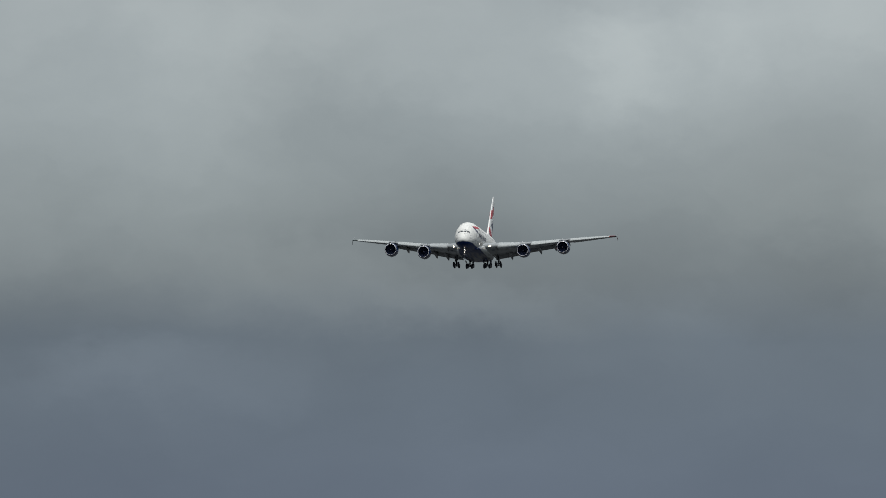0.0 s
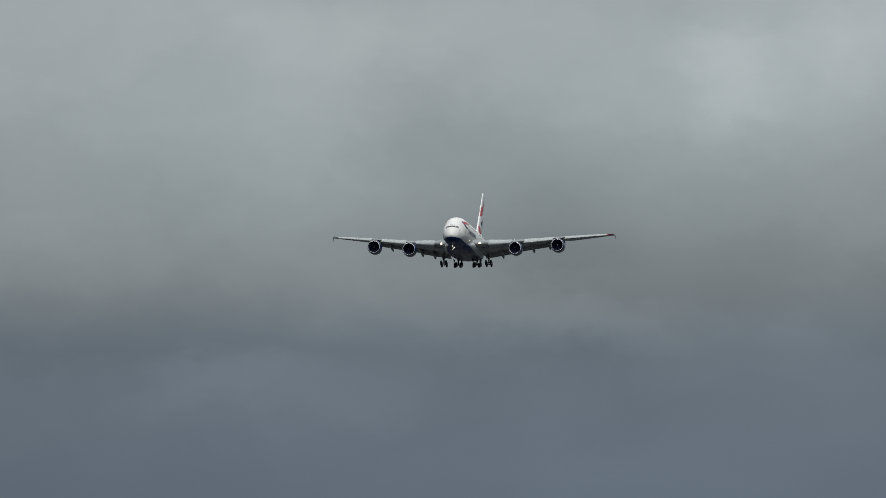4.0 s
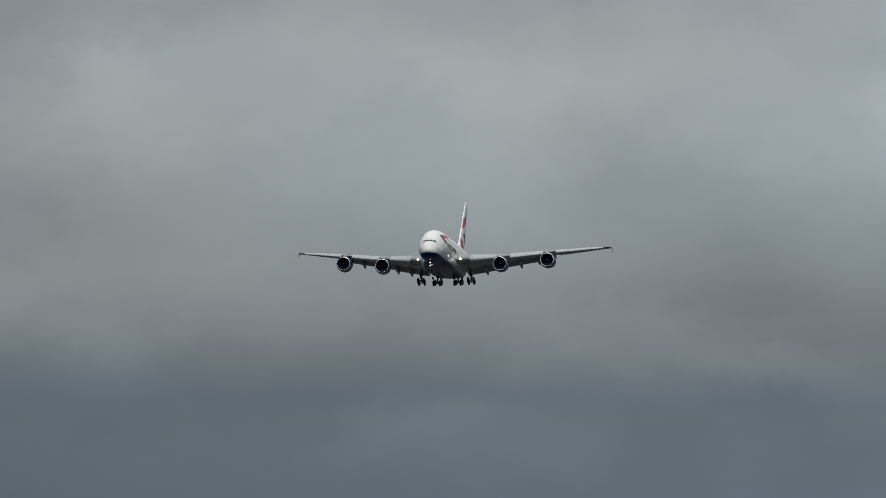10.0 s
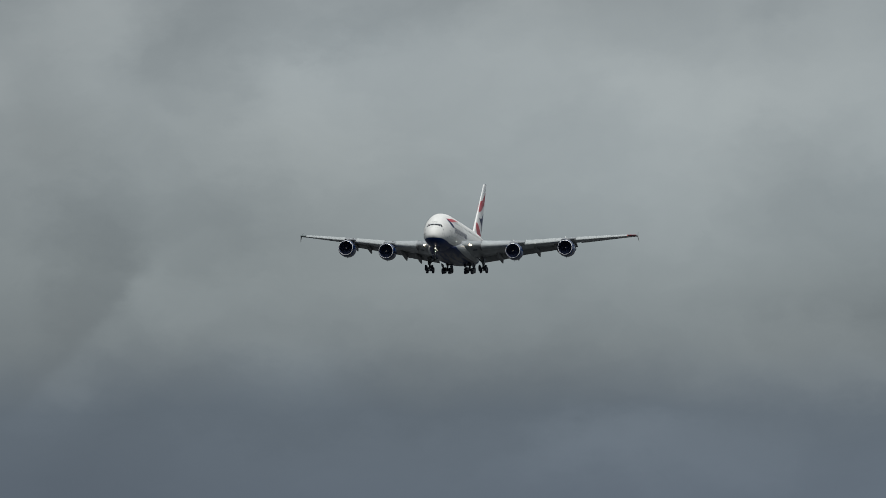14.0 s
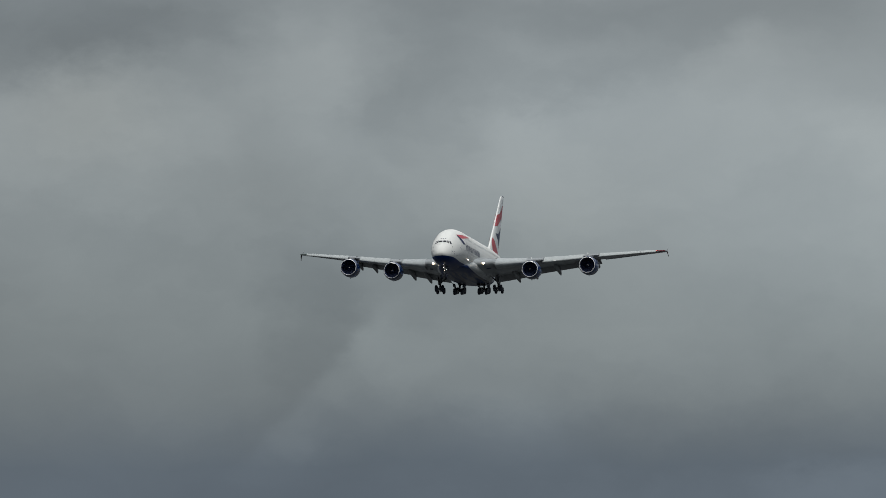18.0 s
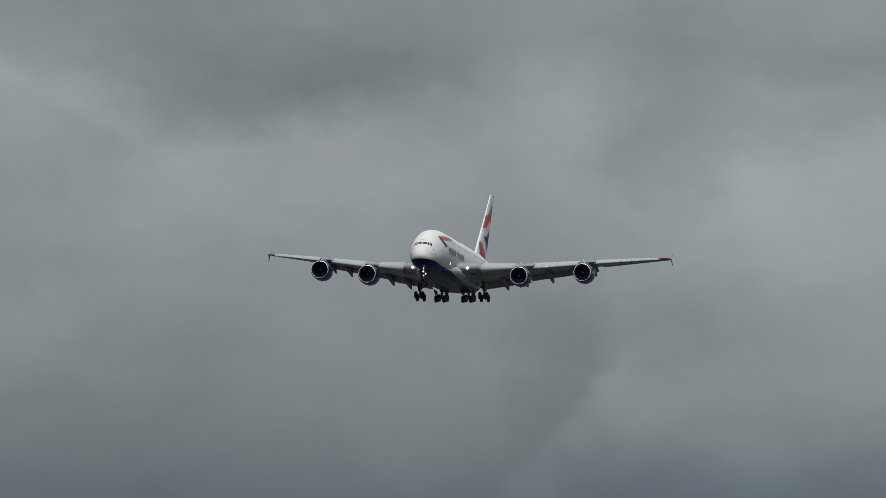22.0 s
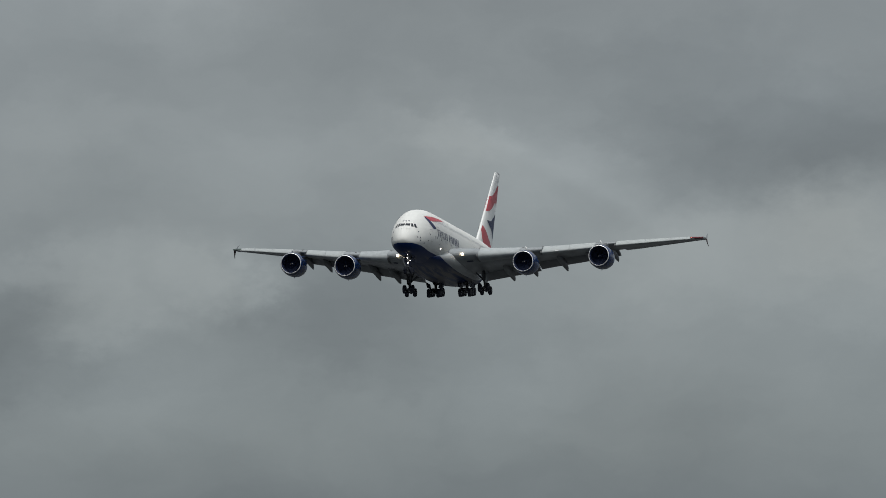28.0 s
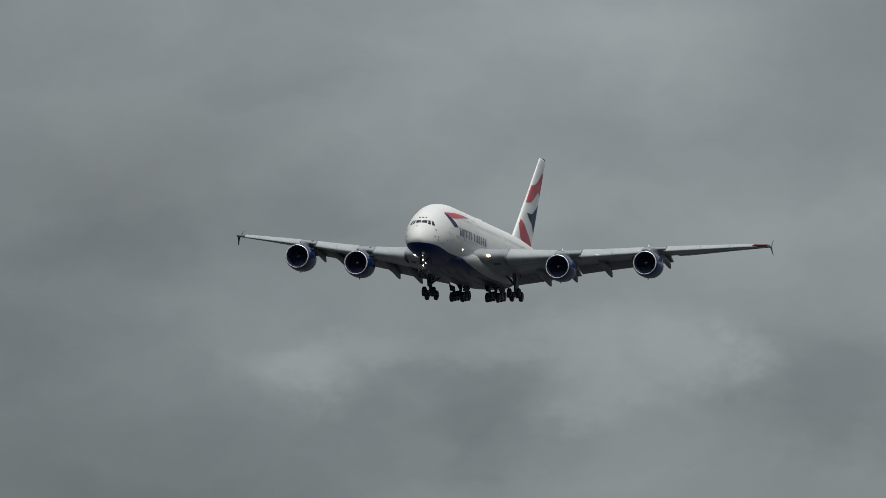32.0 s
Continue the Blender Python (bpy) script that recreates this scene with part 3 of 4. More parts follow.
            path = [(y, z0), (y + 1.1, z0), (y + 1.1, z0 + hgt), (y, z0 + hgt), (y, z0)]
            rows = []
            for i in range(4):
                for s in range(6):
                    a, b = path[i], path[i + 1]
                    yy, zz = a[0] + (b[0] - a[0]) * s / 6, a[1] + (b[1] - a[1]) * s / 6
                    k = 0.92
                    rows.append([hull_point(side, yy, zz, 0.022), hull_point(side, y + 0.55 + (yy - y - 0.55) * k, z0 + hgt / 2 + (zz - z0 - hgt / 2) * 0.955, 0.022)])
            rows.append(rows[0])
            v, f = rings(rows, False, False)
            hang("cabin_door", mesh_of("cabin_door", v, f, MAT["seal"]), plane)
    # blade antennas and fairing on the crown
    for y, hgt in ((21.0, 0.3), (30.0, 0.4), (39.0, 0.35)):
        box("antenna", (0.06, 0.5, hgt), (0, y, 4.2 + hgt / 2), MAT["white"], plane, (-12, 0, 0))
    skin("satcom_fairing", [[(0.75 * s * math.cos(q), 33.5 + 3.2 * a, 4.08 + 0.52 * s * max(math.sin(q), 0)) for q in [math.pi * k / 8 for k in range(9)]]
         for a, s in ((-1, 0.05), (-0.8, 0.55), (-0.4, 0.9), (0.2, 1.0), (0.7, 0.7), (1, 0.05))], MAT["white"], plane, close=False)
    # small lit lamp on the flank ahead of the wing, and the belly probes
    for side in (1, -1):
        p = hull_point(side, 13.2, -2.05, 0.0)
        skin("wing_inspection_lamp", revolve([(-0.06, 0.02), (-0.05, 0.11), (0.03, 0.12)], p, 14), MAT["lamp_small"], plane, "lit wing inspection lamp")

    # belly fairing that carries the wing root
    rows = []
    for y in [11.0 + 0.7 * i for i in range(14)] + [21.0 + 2 * i for i in range(14)] + [48.5]:
        t = (y - 11.0) / 37.5
        half = glide((0, 0.08, 0.16, 0.24, 0.33, 0.52, 0.82, 1.0), (1.9, 3.0, 3.75, 4.45, 4.95, 4.8, 3.9, 2.0), t)
        low = glide((0, 0.08, 0.2, 0.32, 0.45, 0.68, 0.87, 1.0), (-3.85, -4.22, -4.62, -4.95, -5.15, -5.1, -4.6, -3.6), t)
        hi = glide((0, 0.10, 0.18, 0.32, 0.55, 0.82, 1.0), (-3.2, -2.5, -1.75, -1.2, -1.1, -1.4, -2.4), t)
        mid = low + 0.55 * (hi - low)
        ring = []
        for k in range(48):
            q = 2 * math.pi * k / 48
            c, s = math.cos(q), math.sin(q)
            p = 2 / 2.6
            ring.append((half * math.copysign(abs(c) ** p, c), y, mid + ((hi - mid) if s > 0 else (mid - low)) * math.copysign(abs(s) ** p, s)))
        rows.append(ring)
    skin("belly_fairing", rows, MAT["fairing"], plane, "grey wing-root fairing with navy underside", edge=50)


def fairing_paint():
    """Grey root fairing whose underside carries the navy of the belly."""
    m = material("root_fairing_paint", (0.38, 0.40, 0.395), 0.42, grime=0.15, scale=0.8, coat=0.08, gloss=0.3)
    n = Net(m.node_tree)
    b = m.node_tree.nodes["Principled BSDF"]
    old = b.inputs["Base Color"].links[0].from_socket
    sep = n.add("ShaderNodeSeparateXYZ")
    n.feed(sep.inputs[0], n.add("ShaderNodeTexCoord").outputs["Object"])
    line = n.span(sep.outputs[1], 12.8, 17.8, -3.0, -4.95)
    line = n.math("MAXIMUM", line, n.span(n.math("ABSOLUTE", sep.outputs[0]), 2.9, 4.2, -3.1, -5.0))
    line = n.math("ADD", line, n.span(sep.outputs[1], 36.0, 47.0, 0.0, 1.6))
    below = n.span(n.math("SUBTRACT", sep.outputs[2], line), -0.02, 0.02, 1.0, 0.0, smooth=False)
    pos = n.add("ShaderNodeTexCoord").outputs["Object"]
    # reflections of the ground, painted as pale streaks on the navy underside
    belly_glint = n.span(n.noise(n.vmath("MULTIPLY", pos, (1.3, 0.10, 1.3)), 1.0, 5.0, 0.6), 0.44, 0.60, 0.0, 0.9)
    belly_glint = n.math("MULTIPLY", belly_glint, n.span(sep.outputs[2], -4.7, -4.1, 1.0, 0.0))
    navy = n.mix(belly_glint, (0.004, 0.020, 0.088, 1), (0.16, 0.15, 0.14, 1))
    n.feed(b.inputs["Base Color"], n.mix(below, old, navy))
    dull = b.inputs["Roughness"].links[0].from_socket
    n.feed(b.inputs["Roughness"], n.math("ADD", n.math("MULTIPLY", dull, n.math("SUBTRACT", 1.0, below)), n.math("MULTIPLY", below, 0.40)))
    n.feed(b.inputs["Specular IOR Level"], n.math("MULTIPLY_ADD", below, -0.16, 0.3))
    return m


MAT["fairing"] = fairing_paint()

# ---------------------------------------------------------------- wings

# span stations: leading edge, trailing edge, height of the leading edge, twist, thickness
WING_X = (3.0, 5.4, 9.5, 14.9, 20.0, 25.8, 32.0, 37.0, 39.6)
WING_LE = (17.9, 20.0, 23.6, 28.0, 31.8, 36.1, 40.8, 44.9, 47.6)
WING_TE = (40.2, 40.4, 40.8, 41.6, 43.6, 45.9, 48.3, 50.2, 51.2)
WING_Z = (-2.40, -2.08, -1.58, -0.80, 0.00, 0.97, 1.91, 2.68, 3.05)
WING_TWIST = (3.4, 3.2, 2.6, 1.8, 1.2, 0.6, 0.0, -0.6, -1.0)
WING_TC = (0.150, 0.145, 0.130, 0.115, 0.105, 0.098, 0.092, 0.090, 0.085)
FOIL = (0.0, 0.0025, 0.01, 0.025, 0.05, 0.09, 0.14, 0.22, 0.32, 0.44, 0.56, 0.68, 0.78, 0.88, 0.95, 1.0)


def foil_half(c):
    """Half thickness of the section for a thickness of one."""
    return 5 * (0.2969 * math.sqrt(c) - 0.1260 * c - 0.3516 * c * c + 0.2843 * c**3 - 0.1036 * c**4)


def camber(c):
    return 0.012 * math.sin(math.pi * min(c, 1)) + 0.010 * (c**2) * (1 - c) * 4


def wing_point(x, c, h):
    """A point of the wing: span place, chord fraction, height as chord fraction."""
    le, te = glide(WING_X, WING_LE, x), glide(WING_X, WING_TE, x)
    ch = te - le
    a = radians(glide(WING_X, WING_TWIST, x))
    return Vector((x, le + ch * (c * math.cos(a) + h * math.sin(a)), glide(WING_X, WING_Z, x) + ch * (h * math.cos(a) - c * math.sin(a))))


def foil_ring(x, c0=0.0, c1=1.0, turn=0.0, hinge=(0, 0), shift=(0, 0), fat=1.0):
    """Closed section of the part of the foil between two chord fractions."""
    tc = glide(WING_X, WING_TC, x) * fat
    cs = sorted({c0, c1, *[c for c in FOIL if c0 < c < c1]})
    if len(cs) < 12:
        cs = [c0 + (c1 - c0) * (1 - math.cos(math.pi * i / 11)) / 2 for i in range(12)]
    up = [(c, camber(c) + tc * foil_half(c)) for c in cs]
    dn = [(c, camber(c) - tc * foil_half(c)) for c in cs]
    pts = up + dn[::-1][(0 if c1 < 1 else 1):]
    if c0 == 0:
        pts = pts[:-1]
    a = radians(turn)
    res = []
    for c, h in pts:
        c, h = c - hinge[0], h - hinge[1]
        c, h = c * math.cos(a) + h * math.sin(a), h * math.cos(a) - c * math.sin(a)
        res.append((c + hinge[0] + shift[0], h + hinge[1] + shift[1]))
    return res


def panel(name, x0, x1, steps, mat, parent, side, label="", **kw):
    rows = []
    for i in range(steps + 1):
        x = x0 + (x1 - x0) * i / steps
        rows.append([(lambda p: (side * p.x, p.y, p.z))(wing_point(x, c, h)) for c, h in foil_ring(x, **kw)])
    return skin(name, rows, mat, parent, label, edge=40)


def flap_ring(x, depth, c0, turn, drop):
    """A flap: its own slim foil behind and below the wing."""
    res = []
    tc = 0.15
    a = radians(turn)
    for c, s in [(c, 1) for c in FOIL] + [(c, -1) for c in FOIL[::-1][1:-1]]:
        u, v = c * depth, s * tc * foil_half(c) * depth
        res.append((c0 + u * math.cos(a) + v * math.sin(a), -drop + v * math.cos(a) - u * math.sin(a)))
    return res


def build_wing(plane, side):
    # fixed wing, its nose and tail cut back where slats and flaps stand out
    wing = panel("wing", 3.0, 7.6, 8, MAT["wing"], plane, side, "grey-painted swept wing with deployed slats and flaps", c0=0.0, c1=0.80)
    for x0, x1, steps, c0, c1 in ((7.6, 13.4, 7, 0.11, 0.80), (13.4, 16.6, 4, 0.0, 0.80), (16.6, 24.2, 8, 0.11, 0.80), (24.2, 27.2, 4, 0.0, 0.80), (27.2, 38.4, 12, 0.11, 1.0), (38.4, 39.6, 3, 0.0, 1.0)):
        panel("wing_box", x0, x1, steps, MAT["wing"], wing, side, c0=c0, c1=c1)
    # slats, drooped in front of the leading edge
    for x0, x1 in ((7.6, 13.4), (16.6, 20.4), (20.43, 24.2), (27.2, 31.4), (31.43, 35.0), (35.03, 38.4)):
        droop = dict(c0=0.0, c1=0.14, turn=-18 if x0 > 14 else -9, hinge=(0.14, 0.045), shift=(-0.012, 0.002), fat=1.05)
        if x0 < 14:
            panel("droop_nose", x0, x1, 6, MAT["wing_light"], wing, side, **droop)
        else:
            panel("slat", x0, x1, 6, MAT["slat"], wing, side, **droop)
        # dark strips stand in for the shadow at slat ends by hull and pylons
        if x0 in (7.6, 16.6, 27.2):
            panel("slat_end_shade", x0 - 0.26, x0 - 0.01, 1, MAT["slat_end_dark"], wing, side, **droop)
        if x1 in (13.4, 24.2):
            panel("slat_end_shade", x1 + 0.01, x1 + 0.30, 1, MAT["slat_end_dark"], wing, side, **droop)
    if side > 0:
        q = wing_point(18.8, -0.035, -0.035)
        box("slat_marking", (0.55, 0.05, 0.15), q, MAT["white"], wing, (-30, 0, 33), 0.01, "small white marking on the slat")
    # flaps, lowered
    for x0, x1 in ((4.9, 13.9), (14.1, 22.65), (22.9, 26.3)):
        rows = []
        for i in range(9):
            x = x0 + (x1 - x0) * i / 8
            ch = glide(WING_X, WING_TE, x) - glide(WING_X, WING_LE, x)
            depth = 3.6 / ch if x < 14.1 else 3.1 / ch * (1 - 0.018 * (x - 14))
            rows.append([(lambda p: (side * p.x, p.y, p.z))(wing_point(x, c, h)) for c, h in flap_ring(x, depth, 0.775, 17.5, 0.003)])
        skin("flap", rows, MAT["flap"], wing, "lowered grey trailing-edge flap", edge=50)
    # ailerons as thin plates over the trailing edge
    for x0, x1 in ((28.2, 31.2), (31.3, 34.4), (34.5, 37.6)):
        panel("aileron", x0, x1, 3, MAT["slat"], wing, side, c0=0.76, c1=1.0, turn=1, hinge=(0.76, 0.0), fat=1.25)
    # spoiler panels
    for k in range(6):
        x0 = 15.2 + 2.0 * k
        rows = []
        for i in range(3):
            x = x0 + 1.9 * i / 2
            tc = glide(WING_X, WING_TC, x)
            rows.append([(lambda p: (side * p.x, p.y, p.z))(wing_point(x, c, camber(c) + tc * foil_half(c) + 0.004)) for c in (0.66, 0.72, 0.79)])
        v, f = rings(rows, False, False)
        hang("spoiler", mesh_of("spoiler", v, f, MAT["slat"]), wing)
    # flap track fairings, drooping with the flaps
    for x, size in ((9.6, 1.1), (13.2, 1.1), (17.9, 1.05), (22.2, 0.95), (25.7, 0.9)):
        te = wing_point(x, 0.80, -0.02)
        rows = []
        for t, r, dz in ((-5.2, 0.04, 0.25), (-4.6, 0.26, 0.0), (-3.2, 0.46, -0.28), (-1.6, 0.52, -0.5), (0.0, 0.52, -0.66), (1.2, 0.48, -0.95), (2.2, 0.36, -1.30), (2.9, 0.18, -1.62), (3.2, 0.04, -1.75)):
            ring = []
            for k in range(16):
                q = 2 * math.pi * k / 16
                ring.append((side * (te.x + 0.80 * r * size * math.cos(q)), te.y + t * size, te.z + 0.86 * dz * size + r * 1.15 * size * math.sin(q)))
            rows.append(ring)
        skin("flap_track_fairing", rows, MAT["flap"], wing, edge=60)
    # wing-tip fence: swept blades above and below the tip, the lower one darker
    tip = wing_point(39.6, 0.0, 0.0)
    ch = glide(WING_X, WING_TE, 39.6) - glide(WING_X, WING_LE, 39.6)
    for up in (1, -1):
        rows = []
        for k in (0.0, 0.08, 0.35, 0.7, 1.0):
            chord = 1.45 * (1 - k) ** 1.4 + 0.30 * k + 0.15
            front = tip.y + 1.2 + (2.7 if up > 0 else 1.4) * k
            wide = 0.085 * (1 - 0.5 * k)
            x = 39.75 + (-0.20 if up > 0 else 0.22) * k
            z = tip.z + 0.02 + up * 1.15 * k
            rows.append([(side * (x + wide * d), front + chord * c, z) for c, d in ((0, 0), (0.15, 0.7), (0.4, 1), (0.75, 0.6), (1, 0), (0.75, -0.6), (0.4, -1), (0.15, -0.7))])
        skin("wingtip_fence", rows, MAT["wing" if up > 0 else "fence"], wing, "small swept grey wing-tip fence" if up > 0 else "dark maroon lower wing-tip fence", edge=60)
    # coloured lens along the tip's front
    red = side > 0
    rows = []
    for i in range(5):
        x = 37.9 + 1.7 * i / 4
        rows.append([(lambda p: (side * p.x, p.y, p.z))(wing_point(x, c, h)) for c, h in foil_ring(x, 0.0, 0.16, shift=(-0.012, 0.0), fat=1.2)])
    skin("navigation_light", rows, MAT["nav_red" if red else "nav_green"], wing, "red navigation light lens" if red else "green navigation light lens", edge=60)
    if red:
        p = wing_point(38.0, 0.0, 0.01)
        skin("navigation_lamp", revolve([(-0.12, 0.01), (-0.09, 0.05), (0.0, 0.065), (0.1, 0.04)], (side * p.x, p.y - 0.05, p.z), 12), MAT["nav_lamp"], wing, "lit red navigation lamp")
    # horns at the slat ends beside the pylons
    for x in (14.35, 25.1):
        a, b = wing_point(x, 0.03, 0.03), wing_point(x - 0.25, 0.05, 0.03)
        rise = 0.22 if side > 0 else 0.08
        tube("slat_horn", [(side * a.x, a.y, a.z), (side * (a.x * 0.5 + b.x * 0.5), a.y, a.z + rise), (side * b.x, b.y + 0.3, b.z + 2 * rise)], [0.10, 0.08, 0.04], MAT["white" if side > 0 else "slat_end_dark"], wing, 8)
    # air inlet under the root
    tc = glide(WING_X, WING_TC, 6.0)
    rows = []
    for i in range(4):
        x = 5.75 + 0.85 * i / 3
        rows.append([(lambda p: (side * p.x, p.y, p.z - 0.03))(wing_point(x, c, camber(c) - tc * foil_half(c))) for c in (0.070, 0.085, 0.10)])
    v, f = rings(rows, False, False)
    hang("air_inlet", mesh_of("air_inlet", v, f, MAT["inlet"]), wing)
    # landing light let into the wing root
    p = wing_point(5.4, 0.0, 0.0)
    skin("landing_light", [[(side * x, y, z) for x, y, z in r] for r in revolve([(-0.30, 0.03), (-0.26, 0.12), (-0.12, 0.19), (0.3, 0.22)], (5.4, p.y - 0.12, p.z - 0.05), 20)],
         MAT["lamp"], wing, "bright lit landing light")
    return wing


# ---------------------------------------------------------------- engines


def build_engine(plane, x, y, z, wing_y, wing_z):
    c = (x, y, z)
    outer = [(0.13, 1.70), (0.30, 1.78), (0.7, 1.86), (1.4, 1.93), (2.3, 1.96), (3.2, 1.93), (4.1, 1.82), (4.9, 1.64), (5.5, 1.47)]
    inner = [(5.5, 1.42), (4.4, 1.44), (1.2, 1.44), (0.75, 1.46)]
    cowl = skin("engine_cowl", revolve(outer + inner, c, 56), MAT["cowl"], plane, "navy engine cowl with bright metal inlet lip", caps=False, edge=60)
    lip = [(0.14, 1.71), (0.04, 1.69), (-0.01, 1.66), (-0.02, 1.625), (0.03, 1.595), (0.10, 1.575)]
    skin("inlet_lip", revolve(lip, c, 56), MAT["lip"], cowl, "polished metal inlet lip", caps=False, edge=70)
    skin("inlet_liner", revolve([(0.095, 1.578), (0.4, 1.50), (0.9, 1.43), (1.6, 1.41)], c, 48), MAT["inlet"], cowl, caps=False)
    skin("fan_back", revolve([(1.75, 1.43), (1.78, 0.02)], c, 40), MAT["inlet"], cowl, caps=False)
    # fan: twenty-four swept blades, near-black to carry the shade inside the inlet
    verts, faces = [], []
    for k in range(24):
        base = len(verts)
        for i in range(6):
            r = 0.42 + 0.99 * i / 5
            q = 2 * math.pi * k / 24 + 0.16 * (i / 5) ** 2
            half, lean = 0.13 + 0.03 * i / 5, 0.35 + 0.45 * i / 5
            for s in (-1, 1):
                verts.append((x + r * math.cos(q + s * half / max(r, 0.5)), y + 1.45 + s * 0.16 * (1.1 - lean), z + r * math.sin(q + s * half / max(r, 0.5))))
        for i in range(5):
            a = base + 2 * i
            faces.append((a, a + 1, a + 3, a + 2))
    hang("fan", mesh_of("fan", verts, faces, MAT["blade"]), cowl, "fan blades coloured dark for the inlet's shade")
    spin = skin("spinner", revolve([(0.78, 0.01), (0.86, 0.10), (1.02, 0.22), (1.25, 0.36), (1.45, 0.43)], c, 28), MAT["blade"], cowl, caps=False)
    # pale swirl on the spinner
    prof = ((0.80, 0.05), (0.86, 0.10), (1.02, 0.22), (1.25, 0.36))
    rows = []
    for i in range(15):
        q = i / 14 * 3.6
        r = 0.07 + 0.14 * i / 14
        a = np.interp(r, [p[1] for p in prof], [p[0] for p in prof]) - 0.012
        rows.append([(x + (r + d) * math.cos(q), y + a + d * 0.4, z + (r + d) * math.sin(q)) for d in (-0.035, 0.035)])
    v, f = rings(rows, False, False)
    hang("spinner_swirl", mesh_of("spinner_swirl", v, f, MAT["swirl"]), spin)
    core = skin("core_nozzle", revolve([(4.3, 1.15), (5.2, 1.12), (6.0, 0.98), (6.7, 0.78), (6.72, 0.72), (5.8, 0.70)], c, 36), MAT["hot"], cowl, "heat-stained metal core nozzle", caps=False)
    skin("exhaust_plug", revolve([(5.8, 0.55), (6.6, 0.50), (7.3, 0.28), (7.7, 0.05)], c, 24), MAT["hot"], core)
    # pylon from the cowl's back up to the wing
    rows = []
    for yy, lo, hi, half in ((y + 1.3, 1.80, 1.98, 0.05), (y + 2.0, 1.75, 2.12, 0.22), (y + 3.2, 1.6, wing_z - z - 0.05, 0.34), (wing_y + 0.3, 1.3, wing_z - z + 0.15, 0.36), (wing_y + 2.5, 1.0, wing_z - z - 0.1, 0.34), (wing_y + 5.5, 1.2, wing_z - z - 0.5, 0.2), (wing_y + 6.5, 1.4, wing_z - z - 0.7, 0.05)):
        rows.append([(x - half, yy, z + lo), (x + half, yy, z + lo), (x + half, yy, z + hi - 0.12), (x + half * 0.5, yy, z + hi), (x - half * 0.5, yy, z + hi), (x - half, yy, z + hi - 0.12)])
    skin("pylon", rows, MAT["flap"], cowl, "grey engine pylon", edge=50)
    # strake on the inboard flank, drain mast underneath
    s = -1 if x > 0 else 1
    q = radians(38)
    p = Vector((x + s * 1.9 * math.cos(q), y + 1.5, z + 1.9 * math.sin(q)))
    n = Vector((s * math.cos(q), 0, math.sin(q)))
    t = Vector((-n.z, 0, n.x)) * 0.02
    rows = [[p + t, p - t, p - t + n * 0.02, p + t + n * 0.02], [p + Vector((0, 0.6, 0)) + t, p + Vector((0, 0.6, 0)) - t, p + Vector((0, 0.6, 0)) - t + n * 0.42, p + Vector((0, 0.6, 0)) + t + n * 0.42],
            [p + Vector((0, 1.5, 0)) + t, p + Vector((0, 1.5, 0)) - t, p + Vector((0, 1.5, 0)) - t + n * 0.36, p + Vector((0, 1.5, 0)) + t + n * 0.36]]
    skin("nacelle_strake", rows, MAT["cowl"], cowl, smooth=False)
    box("drain_mast", (0.06, 0.3, 0.3), (x, y + 2.6, z - 2.02), MAT["cowl"], cowl, (20, 0, 0))
    return cowl


# ---------------------------------------------------------------- tail

FIN_LE, FIN_TE = ((54.0, 4.0), (68.3, 17.3)), ((65.6, 3.6), (71.9, 17.3))


def fin_point(side, s, c, out=0.0):
    """A point of the fin: height fraction, chord fraction."""
    le = FIN_LE[0][0] + (FIN_LE[1][0] - FIN_LE[0][0]) * s
    te = FIN_TE[0][0] + (FIN_TE[1][0] - FIN_TE[0][0]) * s
    z = FIN_LE[0][1] + (FIN_LE[1][1] - FIN_LE[0][1]) * s
    ch = te - le
    return Vector((side * (0.095 * ch * foil_half(max(min(c, 1), 0)) + out), le + ch * c, z))


